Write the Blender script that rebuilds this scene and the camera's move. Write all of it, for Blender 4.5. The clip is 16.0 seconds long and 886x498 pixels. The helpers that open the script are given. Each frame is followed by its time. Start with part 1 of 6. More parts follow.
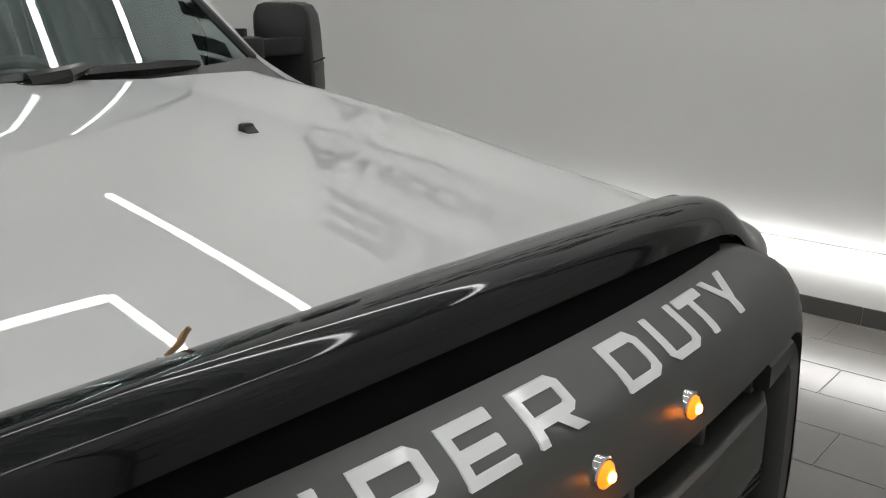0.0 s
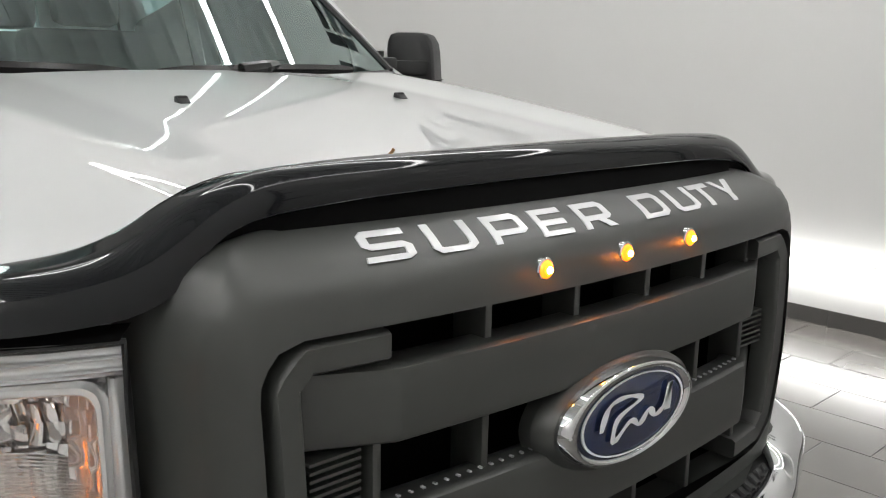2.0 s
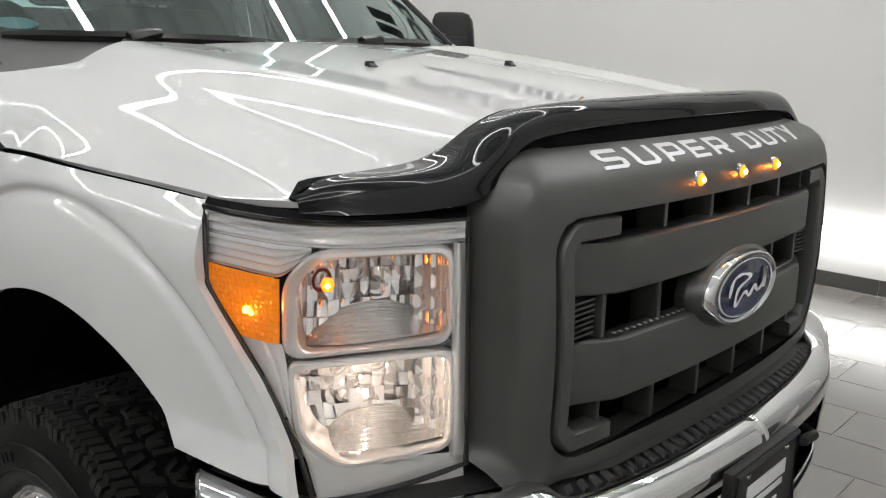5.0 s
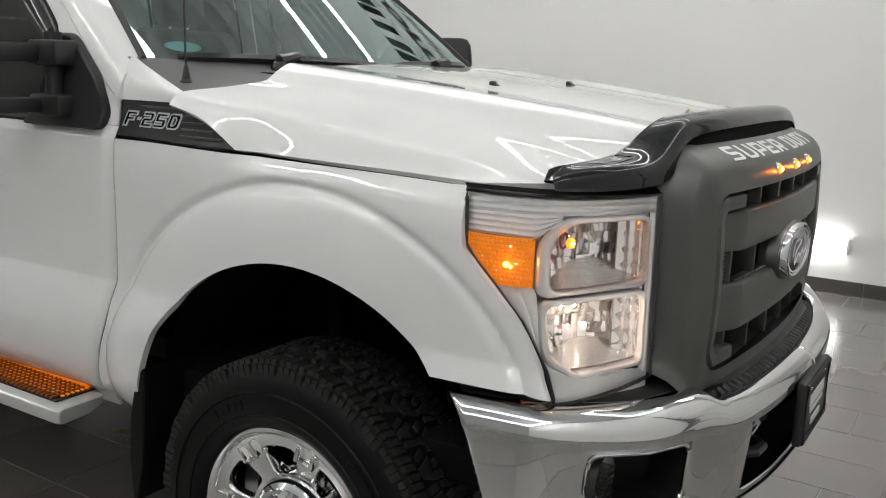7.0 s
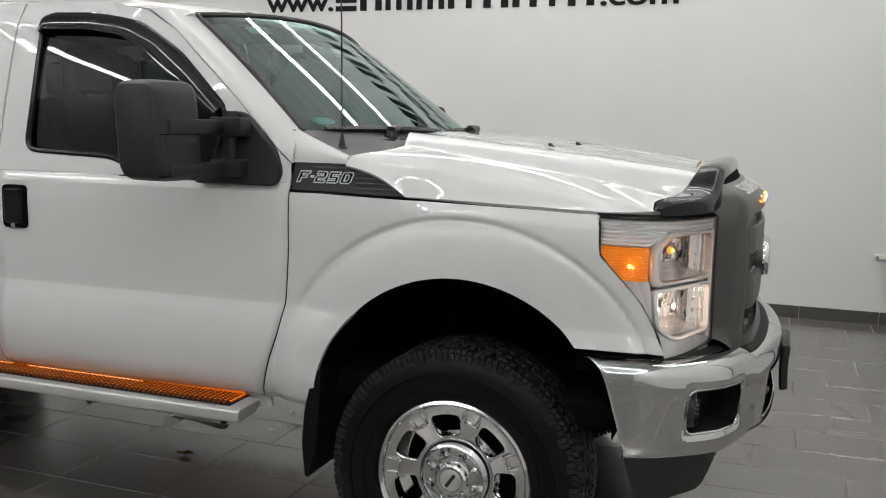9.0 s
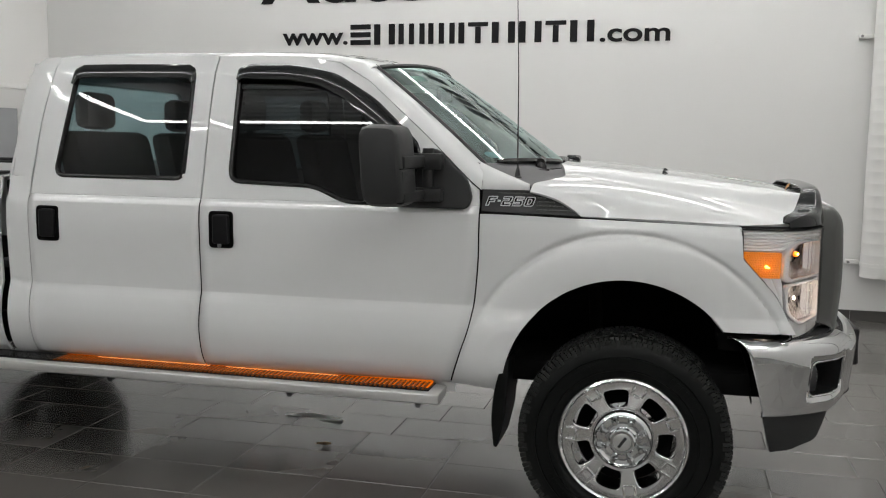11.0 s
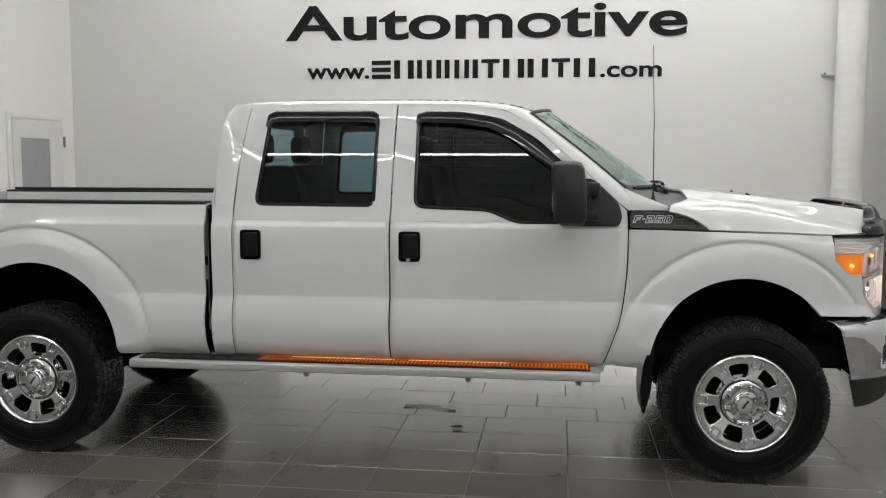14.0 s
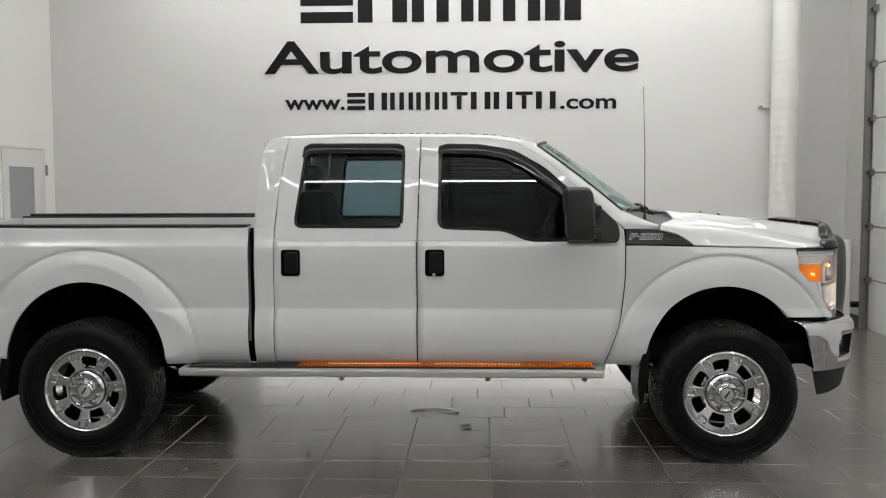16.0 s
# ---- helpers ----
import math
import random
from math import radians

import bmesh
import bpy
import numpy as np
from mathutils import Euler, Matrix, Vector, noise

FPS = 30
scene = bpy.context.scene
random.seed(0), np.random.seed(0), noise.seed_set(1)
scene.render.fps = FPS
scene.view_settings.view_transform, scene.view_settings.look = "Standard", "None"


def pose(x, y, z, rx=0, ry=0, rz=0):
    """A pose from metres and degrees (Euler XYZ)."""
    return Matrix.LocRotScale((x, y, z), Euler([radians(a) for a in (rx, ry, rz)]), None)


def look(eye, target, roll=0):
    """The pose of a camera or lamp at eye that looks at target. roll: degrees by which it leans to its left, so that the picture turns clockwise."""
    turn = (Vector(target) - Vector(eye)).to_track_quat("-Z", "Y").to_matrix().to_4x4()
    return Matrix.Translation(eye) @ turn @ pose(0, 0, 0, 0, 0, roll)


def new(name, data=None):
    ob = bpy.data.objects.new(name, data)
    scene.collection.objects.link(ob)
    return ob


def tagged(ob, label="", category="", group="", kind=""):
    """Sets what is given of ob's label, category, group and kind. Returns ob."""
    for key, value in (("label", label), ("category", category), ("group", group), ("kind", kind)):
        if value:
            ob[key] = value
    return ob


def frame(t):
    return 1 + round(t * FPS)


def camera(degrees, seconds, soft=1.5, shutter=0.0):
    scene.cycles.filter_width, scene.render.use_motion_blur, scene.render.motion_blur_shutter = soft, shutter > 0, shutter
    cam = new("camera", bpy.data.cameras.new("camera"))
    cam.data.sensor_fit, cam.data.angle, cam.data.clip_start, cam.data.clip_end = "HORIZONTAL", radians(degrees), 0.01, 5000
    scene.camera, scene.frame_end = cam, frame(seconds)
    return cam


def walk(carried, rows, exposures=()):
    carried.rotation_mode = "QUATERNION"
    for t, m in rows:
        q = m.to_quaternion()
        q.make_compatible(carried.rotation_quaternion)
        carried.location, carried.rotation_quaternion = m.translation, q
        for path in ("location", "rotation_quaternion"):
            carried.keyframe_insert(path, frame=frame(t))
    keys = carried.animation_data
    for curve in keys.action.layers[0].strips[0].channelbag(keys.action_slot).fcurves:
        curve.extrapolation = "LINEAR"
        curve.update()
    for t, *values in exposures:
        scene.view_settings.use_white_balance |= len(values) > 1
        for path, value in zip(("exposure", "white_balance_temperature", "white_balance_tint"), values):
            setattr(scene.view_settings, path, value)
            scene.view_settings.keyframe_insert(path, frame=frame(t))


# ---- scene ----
cam = camera(51.9, 16.0, soft=1.1)
METRES, EYE, TILT, LEAN, TURN = 6.9, 1.62, 0.0, 0.0, 38.0
EXPOSURES = [(0.0, -0.8), (0.5, -0.55), (1.0, -0.3), (1.5, -0.15), (3.5, -0.13), (7.5, -0.15), (10.0, -0.30), (14.0, -0.29), (16.0, -0.32)]
PATH = [
    (0, (1.211, -0.589, 1.697), (-0.033, 0.881, 1.157), 0.8),
    (0.5, (1.33, -0.67, 1.687), (0.022, 0.756, 1.182), 0.6),
    (1, (1.429, -0.781, 1.636), (0.068, 0.609, 1.17), 0.6),
    (1.5, (1.513, -0.892, 1.598), (0.115, 0.472, 1.169), 0.9),
    (2, (1.598, -1.021, 1.581), (0.178, 0.327, 1.17), 1.1),
    (2.5, (1.645, -1.305, 1.591), (0.235, 0.048, 1.165), 1.1),
    (3, (1.612, -1.553, 1.589), (0.227, -0.177, 1.154), 1.2),
    (3.5, (1.574, -1.575, 1.551), (0.228, -0.163, 1.111), 1.1),
    (3.7, (1.589, -1.551, 1.551), (0.255, -0.127, 1.11), 1.1),
    (5.8, (1.62, -1.918, 1.57), (0.363, -0.431, 1.116), 1.1),
    (6, (1.59, -2.004, 1.572), (0.353, -0.5, 1.118), 1.0),
    (6.5, (1.492, -2.242, 1.545), (0.334, -0.671, 1.11), 1.5),
    (7, (1.379, -2.491, 1.554), (0.336, -0.833, 1.153), 1.9),
    (7.5, (1.335, -2.844, 1.58), (0.444, -1.094, 1.203), 2.2),
    (8, (1.215, -3.134, 1.571), (0.417, -1.333, 1.225), 1.2),
    (8.5, (1.064, -3.386, 1.568), (0.323, -1.553, 1.267), 1.1),
    (9, (0.92, -3.647, 1.573), (0.246, -1.784, 1.3), 1.2),
    (9.5, (0.792, -3.97, 1.585), (0.17, -2.084, 1.345), 0.8),
    (10, (0.596, -4.207, 1.573), (0.03, -2.301, 1.354), 0.7),
    (10.2, (0.5, -4.279, 1.582), (-0.049, -2.369, 1.361), 0.7),
    (12.3, (-0.292, -5.196, 1.65), (-0.672, -3.246, 1.414), 0.4),
    (12.5, (-0.357, -5.27, 1.654), (-0.722, -3.318, 1.42), 0.3),
    (13, (-0.539, -5.526, 1.684), (-0.866, -3.565, 1.462), 0.2),
    (13.5, (-0.734, -5.711, 1.688), (-1.026, -3.743, 1.478), 0.1),
    (14, (-0.965, -5.789, 1.686), (-1.221, -3.814, 1.495), 0.1),
    (14.5, (-1.165, -5.927, 1.687), (-1.372, -3.945, 1.516), 0.1),
    (15, (-1.351, -6.113, 1.692), (-1.498, -4.124, 1.532), -0.0),
    (15.5, (-1.442, -6.306, 1.688), (-1.55, -4.314, 1.544), -0.1),
    (16, (-1.486, -6.5, 1.695), (-1.571, -4.506, 1.558), -0.2),
]
walk(cam, [(t, look(eye, target, roll)) for t, eye, target, roll in PATH], EXPOSURES)

# ---- world ----
world = bpy.data.worlds.new("world")
scene.world = world
world.use_nodes = True
world.node_tree.nodes["Background"].inputs["Color"].default_value = (0.5, 0.5, 0.5, 1)
world.node_tree.nodes["Background"].inputs["Strength"].default_value = 0.1

# ---- helpers for building ----
def part(name, bm, material, parent=None, label="", smooth=True, solid=0.0, bevel=0.0, split=True):
    """One mesh object out of a bmesh, under a thing or a part."""
    bmesh.ops.remove_doubles(bm, verts=bm.verts, dist=1e-5)
    me = bpy.data.meshes.new(name)
    bm.to_mesh(me)
    bm.free()
    me.materials.append(material)
    if smooth:
        me.shade_smooth()
    ob = new(name, me)
    if parent is not None:
        ob.parent = parent
    if label:
        ob["label"] = label
    if solid:
        m = ob.modifiers.new("solid", "SOLIDIFY")
        m.thickness, m.offset = abs(solid), -1.0 if solid > 0 else 1.0
    if bevel:
        m = ob.modifiers.new("bevel", "BEVEL")
        m.width, m.segments, m.limit_method, m.angle_limit = bevel, 2, "ANGLE", radians(40)
    if smooth and solid and split:
        e = ob.modifiers.new("split", "EDGE_SPLIT")
        e.split_angle = radians(38)
    elif smooth:
        me.set_sharp_from_angle(angle=radians(38))
    return ob


def thing(name, label, category, group="", kind="", at=(0, 0, 0)):
    ob = new(name)
    ob.location = at
    ob.empty_display_size = 0.1
    return tagged(ob, label, category, group, kind)


def lerp(x, xs, ys):
    return float(np.interp(x, xs, ys))


def soft(s):
    s = min(1.0, max(0.0, s))
    return s * s * (3 - 2 * s)


def curve_at(x, xs, ys):
    """Smooth interpolation through table points (monotone cubic)."""
    if x <= xs[0]:
        return ys[0]
    if x >= xs[-1]:
        return ys[-1]
    n = len(xs)
    i = max(j for j in range(n - 1) if xs[j] <= x)
    d = [(ys[j + 1] - ys[j]) / (xs[j + 1] - xs[j]) for j in range(n - 1)]

    def slope(j):
        if j == 0:
            return d[0]
        if j == n - 1:
            return d[-1]
        return 0.0 if d[j - 1] * d[j] <= 0 else 2 * d[j - 1] * d[j] / (d[j - 1] + d[j])
    h = xs[i + 1] - xs[i]
    t = (x - xs[i]) / h
    a, b = slope(i) * h, slope(i + 1) * h
    return ys[i] * (1 + 2 * t) * (1 - t) ** 2 + a * t * (1 - t) ** 2 + ys[i + 1] * t * t * (3 - 2 * t) - b * t * t * (1 - t)


def grid(us, vs, fn, flip=False, skip=None, bm=None):
    """A sheet of quads through fn(u, v)."""
    bm = bm or bmesh.new()
    rows = [[bm.verts.new(fn(u, v)) for v in vs] for u in us]
    for i in range(len(us) - 1):
        for j in range(len(vs) - 1):
            if skip and skip(i, j):
                continue
            q = [rows[i][j], rows[i + 1][j], rows[i + 1][j + 1], rows[i][j + 1]]
            if flip:
                q.reverse()
            try:
                bm.faces.new(q)
            except ValueError:
                pass
    return bm


def eased(us, vs, fn, rounds, flip=False):
    """A sheet like grid(), its inner points eased into a fair surface."""
    p = np.array([[tuple(fn(u, v)) for v in vs] for u in us])
    for _ in range(rounds):
        p[1:-1, 1:-1] = 0.5 * p[1:-1, 1:-1] + 0.125 * (p[:-2, 1:-1] + p[2:, 1:-1] + p[1:-1, :-2] + p[1:-1, 2:])
    return grid(list(range(len(us))), list(range(len(vs))), lambda i, j: tuple(p[i, j]), flip=flip)


def span(a, b, n):
    return [a + (b - a) * i / (n - 1) for i in range(n)]


def box(x0, x1, y0, y1, z0, z1, bev=0.0, bm=None, seg=2):
    """A block, its edges rounded by bev."""
    own = bmesh.new()
    bmesh.ops.create_cube(own, size=1.0)
    for v in own.verts:
        v.co = Vector((x0 + (v.co.x + 0.5) * (x1 - x0), y0 + (v.co.y + 0.5) * (y1 - y0), z0 + (v.co.z + 0.5) * (z1 - z0)))
    if bev:
        bmesh.ops.bevel(own, geom=list(own.edges), offset=bev, segments=seg, affect="EDGES", profile=0.5)
    return join(bm, own)


def join(bm, own):
    if bm is None:
        return own
    me = bpy.data.meshes.new("tmp")
    own.to_mesh(me)
    own.free()
    bm.from_mesh(me)
    bpy.data.meshes.remove(me)
    return bm


def prism(points, mapper, depth_vec, bm=None):
    """A polygon of 2D points, mapped to 3D, with thickness along depth_vec."""
    own = bmesh.new()
    a = [own.verts.new(mapper(*p)) for p in points]
    b = [own.verts.new(v.co + Vector(depth_vec)) for v in a]
    n = len(a)
    own.faces.new(a)
    own.faces.new(list(reversed(b)))
    for i in range(n):
        own.faces.new([a[i], b[i], b[(i + 1) % n], a[(i + 1) % n]])
    bmesh.ops.recalc_face_normals(own, faces=own.faces)
    return join(bm, own)


def plate(outer, holes, mapper, bm=None, flip=False):
    """A flat outline with holes, filled and mapped into space."""
    own = bmesh.new()
    edges = []
    for loop in [outer] + list(holes):
        vs = [own.verts.new((p[0], p[1], 0)) for p in loop]
        for i in range(len(vs)):
            edges.append(own.edges.new((vs[i], vs[(i + 1) % len(vs)])))
    bmesh.ops.triangle_fill(own, use_beauty=True, edges=edges)
    bmesh.ops.recalc_face_normals(own, faces=own.faces)
    if own.faces and (sum(f.normal.z for f in own.faces) > 0) == flip:
        bmesh.ops.reverse_faces(own, faces=own.faces)
    for v in own.verts:
        v.co = Vector(mapper(v.co.x, v.co.y))
    return join(bm, own)


def tube(points, r, n=8, bm=None, closed=False, caps=True):
    """A round bar along points; r may be a list."""
    own = bmesh.new()
    pts = [Vector(p) for p in points]
    rings = []
    for i, p in enumerate(pts):
        a = pts[i - 1] if (i or closed) else p
        b = pts[(i + 1) % len(pts)] if (i < len(pts) - 1 or closed) else p
        t = (b - a).normalized()
        up = Vector((0, 0, 1)) if abs(t.z) < 0.9 else Vector((1, 0, 0))
        s = t.cross(up).normalized()
        w = s.cross(t)
        rr = r[i] if isinstance(r, (list, tuple)) else r
        rings.append([own.verts.new(p + rr * (math.cos(k * math.tau / n) * s + math.sin(k * math.tau / n) * w)) for k in range(n)])
    m = len(rings)
    for i in range(m if closed else m - 1):
        A, B = rings[i], rings[(i + 1) % m]
        for k in range(n):
            own.faces.new([A[k], A[(k + 1) % n], B[(k + 1) % n], B[k]])
    if caps and not closed:
        own.faces.new(list(reversed(rings[0])))
        own.faces.new(rings[-1])
    bmesh.ops.recalc_face_normals(own, faces=own.faces)
    return join(bm, own)


def lathe(profile, n, center, axis="y", bm=None, close=False, caps=False):
    """Turns a profile of (radius, along) round an axis through center."""
    own = bmesh.new()
    c = Vector(center)

    def at(r, h, a):
        if axis == "y":
            return c + Vector((r * math.cos(a), h, r * math.sin(a)))
        if axis == "x":
            return c + Vector((h, r * math.cos(a), r * math.sin(a)))
        return c + Vector((r * math.cos(a), r * math.sin(a), h))
    rings = [[own.verts.new(at(r, h, k * math.tau / n)) for k in range(n)] for r, h in profile]
    for A, B in zip(rings, rings[1:] + ([rings[0]] if close else [])):
        for k in range(n):
            own.faces.new([A[k], B[k], B[(k + 1) % n], A[(k + 1) % n]])
    if caps and not close:
        for ring in (rings[0], rings[-1]):
            if (ring[0].co - ring[n // 2].co).length > 1e-4:
                own.faces.new(ring)
    bmesh.ops.remove_doubles(own, verts=own.verts, dist=1e-5)
    bmesh.ops.recalc_face_normals(own, faces=own.faces)
    return join(bm, own)


def rounded(points, r, n=4):
    """The polygon with its corners rounded."""
    out = []
    m = len(points)
    for i, p in enumerate(points):
        p, a, b = Vector(p), Vector(points[i - 1]), Vector(points[(i + 1) % m])
        d = min(r, 0.45 * (a - p).length, 0.45 * (b - p).length)
        s, e = p + (a - p).normalized() * d, p + (b - p).normalized() * d
        for k in range(n + 1):
            t = k / n
            q = s * (1 - t) ** 2 + p * 2 * t * (1 - t) + e * t * t
            out.append((q.x, q.y))
    return out


def lettering(text, x0, x1, z0, bold=0.0, height=None):
    """The words as one mesh in the plane of x and z, from x0 to x1 on the line z0."""
    cu = bpy.data.curves.new("words", "FONT")
    cu.body, cu.size, cu.extrude, cu.offset = text, 1.0, 0.006, bold
    tmp = bpy.data.objects.new("words", cu)
    scene.collection.objects.link(tmp)
    dg = bpy.context.evaluated_depsgraph_get()
    me = bpy.data.meshes.new_from_object(tmp.evaluated_get(dg))
    bpy.data.objects.remove(tmp)
    bpy.data.curves.remove(cu)
    bm = bmesh.new()
    bm.from_mesh(me)
    bpy.data.meshes.remove(me)
    lo, hi = min(v.co.x for v in bm.verts), max(v.co.x for v in bm.verts)
    top = max(v.co.y for v in bm.verts)
    kx = (x1 - x0) / (hi - lo)
    kz = height / top if height else kx
    for v in bm.verts:
        v.co = Vector((x0 + (v.co.x - lo) * kx, -v.co.z, z0 + v.co.y * kz))
    bmesh.ops.recalc_face_normals(bm, faces=bm.faces)
    return bm


def glyph(ch, a=0.2, b=0.23):
    """Outline and holes of a wide square letter in a unit box; a, b: stroke widths."""
    c, m = 1 - a, 1 - b
    if ch == "S":
        return [(0, 0), (0.86, 0), (1, 0.14), (1, 0.47), (0.86, 0.5 + b / 2), (a, 0.5 + b / 2), (a, m), (0.97, m), (0.97, 1), (0.14, 1), (0, 0.86), (0, 0.53), (0.14, 0.5 - b / 2), (c, 0.5 - b / 2), (c, b), (0, b)], []
    if ch == "U":
        return [(0, 1), (0, 0.18), (0.16, 0), (0.84, 0), (1, 0.18), (1, 1), (c, 1), (c, b + 0.06), (c - 0.06, b), (a + 0.06, b), (a, b + 0.06), (a, 1)], []
    if ch == "P":
        return [(0, 0), (a, 0), (a, 0.3), (0.86, 0.3), (1, 0.42), (1, 0.88), (0.86, 1), (0, 1)], [[(a, 0.3 + b), (c - 0.04, 0.3 + b), (c, 0.34 + b), (c, m - 0.03), (c - 0.04, m), (a, m)]]
    if ch == "R":
        return [(0, 0), (a, 0), (a, 0.32), (0.48, 0.32), (0.74, 0), (1.02, 0), (0.74, 0.33), (0.88, 0.35), (1, 0.46), (1, 0.88), (0.86, 1), (0, 1)], [[(a, 0.32 + b), (c - 0.04, 0.32 + b), (c, 0.36 + b), (c, m - 0.03), (c - 0.04, m), (a, m)]]
    if ch in "D0":
        k = 0.14 if ch == "0" else 0.0
        return [(k, 0), (0.84, 0), (1, 0.18), (1, 0.82), (0.84, 1), (k, 1)] + ([(0, 0.86), (0, 0.14)] if k else []), [[(a, b), (c - 0.08, b), (c, b + 0.09), (c, m - 0.09), (c - 0.08, m), (a, m)]]
    if ch == "E":
        return [(0, 0), (1, 0), (1, b), (a, b), (a, 0.5 - b / 2), (0.92, 0.5 - b / 2), (0.92, 0.5 + b / 2), (a, 0.5 + b / 2), (a, m), (1, m), (1, 1), (0, 1)], []
    if ch == "F":
        return [(0, 0), (a, 0), (a, 0.36), (0.84, 0.36), (0.84, 0.36 + b), (a, 0.36 + b), (a, m), (1, m), (1, 1), (0, 1)], []
    if ch == "T":
        return [(0.4, 0), (0.6, 0), (0.6, m), (1, m), (1, 1), (0, 1), (0, m), (0.4, m)], []
    if ch == "Y":
        return [(0.4, 0), (0.6, 0), (0.6, 0.38), (1.02, 1), (0.78, 1), (0.5, 0.57), (0.22, 1), (-0.02, 1), (0.4, 0.38)], []
    if ch == "2":
        return [(0, 0), (1, 0), (1, b), (a, b), (a, 0.5 - b / 2), (0.86, 0.5 - b / 2), (1, 0.53), (1, 0.86), (0.86, 1), (0, 1), (0, m), (c, m), (c, 0.5 + b / 2), (0.14, 0.5 + b / 2), (0, 0.47)], []
    if ch == "5":
        return [(0, 0), (0.86, 0), (1, 0.14), (1, 0.47), (0.86, 0.5 + b / 2), (a, 0.5 + b / 2), (a, m), (1, m), (1, 1), (0, 1), (0, 0.5 - b / 2), (c, 0.5 - b / 2), (c, b), (0, b)], []
    return [(0, 0.42), (1, 0.42), (1, 0.62), (0, 0.62)], []


def raised(ch, mapper, a=0.2, b=0.23, cuts=0, inner=0.0):
    """One letter with a little depth; mapper(u, v, front) places it. inner: only the field inside an edge of that width."""
    outer, holes = glyph(ch, a, b)
    bm = plate(outer, holes, lambda u, v: (u, v, 0))
    if inner:
        ring = bmesh.ops.inset_region(bm, faces=bm.faces[:], thickness=inner, use_boundary=True, use_even_offset=True)["faces"]
        bmesh.ops.delete(bm, geom=ring, context="FACES")
    for k in range(1, cuts + 1):
        bmesh.ops.bisect_plane(bm, geom=bm.verts[:] + bm.edges[:] + bm.faces[:], plane_co=(0, k / (cuts + 1), 0), plane_no=(0, 1, 0))
    got = bmesh.ops.extrude_face_region(bm, geom=bm.faces[:])["geom"]
    for v in got:
        if isinstance(v, bmesh.types.BMVert):
            v.co.z = 1.0
    for v in bm.verts:
        v.co = Vector(mapper(v.co.x, v.co.y, v.co.z > 0.5))
    bmesh.ops.recalc_face_normals(bm, faces=bm.faces)
    return bm


# ---- materials ----
def material(name, color, rough=0.5, metal=0.0, coat=0.0, coat_rough=0.03, vary=0.06, scale=6.0, bump=0.0, bump_scale=200.0,
             emit=None, strength=0.0, glass=0.0, ior=1.45, rvary=0.08, spec=0.5):
    m = bpy.data.materials.new(name)
    m.use_nodes = True
    t = m.node_tree
    b = t.nodes["Principled BSDF"]
    b.inputs["Base Color"].default_value = (*color, 1)
    b.inputs["Roughness"].default_value = rough
    b.inputs["Metallic"].default_value = metal
    b.inputs["Coat Weight"].default_value = coat
    b.inputs["Coat Roughness"].default_value = coat_rough
    b.inputs["Transmission Weight"].default_value = glass
    b.inputs["IOR"].default_value = ior
    b.inputs["Specular IOR Level"].default_value = spec
    co = t.nodes.new("ShaderNodeTexCoord")
    if vary or rvary:
        n = t.nodes.new("ShaderNodeTexNoise")
        n.inputs["Scale"].default_value, n.inputs["Detail"].default_value = scale, 6
        t.links.new(co.outputs["Object"], n.inputs["Vector"])
        if vary:
            ramp = t.nodes.new("ShaderNodeMix")
            ramp.data_type = "RGBA"
            ramp.inputs[6].default_value = (*[c * (1 - vary) for c in color], 1)
            ramp.inputs[7].default_value = (*[min(1, c * (1 + vary)) for c in color], 1)
            t.links.new(n.outputs["Fac"], ramp.inputs[0])
            t.links.new(ramp.outputs[2], b.inputs["Base Color"])
        if rvary:
            mr = t.nodes.new("ShaderNodeMapRange")
            mr.inputs["To Min"].default_value = max(0, rough - rvary / 2)
            mr.inputs["To Max"].default_value = min(1, rough + rvary / 2)
            t.links.new(n.outputs["Fac"], mr.inputs["Value"])
            t.links.new(mr.outputs["Result"], b.inputs["Roughness"])
    if bump:
        n2 = t.nodes.new("ShaderNodeTexNoise")
        n2.inputs["Scale"].default_value, n2.inputs["Detail"].default_value = bump_scale, 3
        t.links.new(co.outputs["Object"], n2.inputs["Vector"])
        bp = t.nodes.new("ShaderNodeBump")
        bp.inputs["Strength"].default_value, bp.inputs["Distance"].default_value = bump, 0.004
        t.links.new(n2.outputs["Fac"], bp.inputs["Height"])
        t.links.new(bp.outputs["Normal"], b.inputs["Normal"])
    if emit:
        b.inputs["Emission Color"].default_value = (*emit, 1)
        b.inputs["Emission Strength"].default_value = strength
    return m


def pane(name, tint, gloss=1.0, rough=0.0, sheen=(1, 1, 1)):
    """Thin glass: clear tint through it, mirror sheen by Fresnel."""
    m = bpy.data.materials.new(name)
    m.use_nodes = True
    t = m.node_tree
    t.nodes.remove(t.nodes["Principled BSDF"])
    out = t.nodes["Material Output"]
    mix, tr, gl, fr = (t.nodes.new(k) for k in ("ShaderNodeMixShader", "ShaderNodeBsdfTransparent", "ShaderNodeBsdfGlossy", "ShaderNodeFresnel"))
    tr.inputs["Color"].default_value = (*tint, 1)
    gl.inputs["Roughness"].default_value = rough
    gl.inputs["Color"].default_value = (*sheen, 1)
    fr.inputs["IOR"].default_value = 1.0 + 0.5 * gloss
    t.links.new(fr.outputs[0], mix.inputs[0])
    t.links.new(tr.outputs[0], mix.inputs[1])
    t.links.new(gl.outputs[0], mix.inputs[2])
    t.links.new(mix.outputs[0], out.inputs["Surface"])
    return m


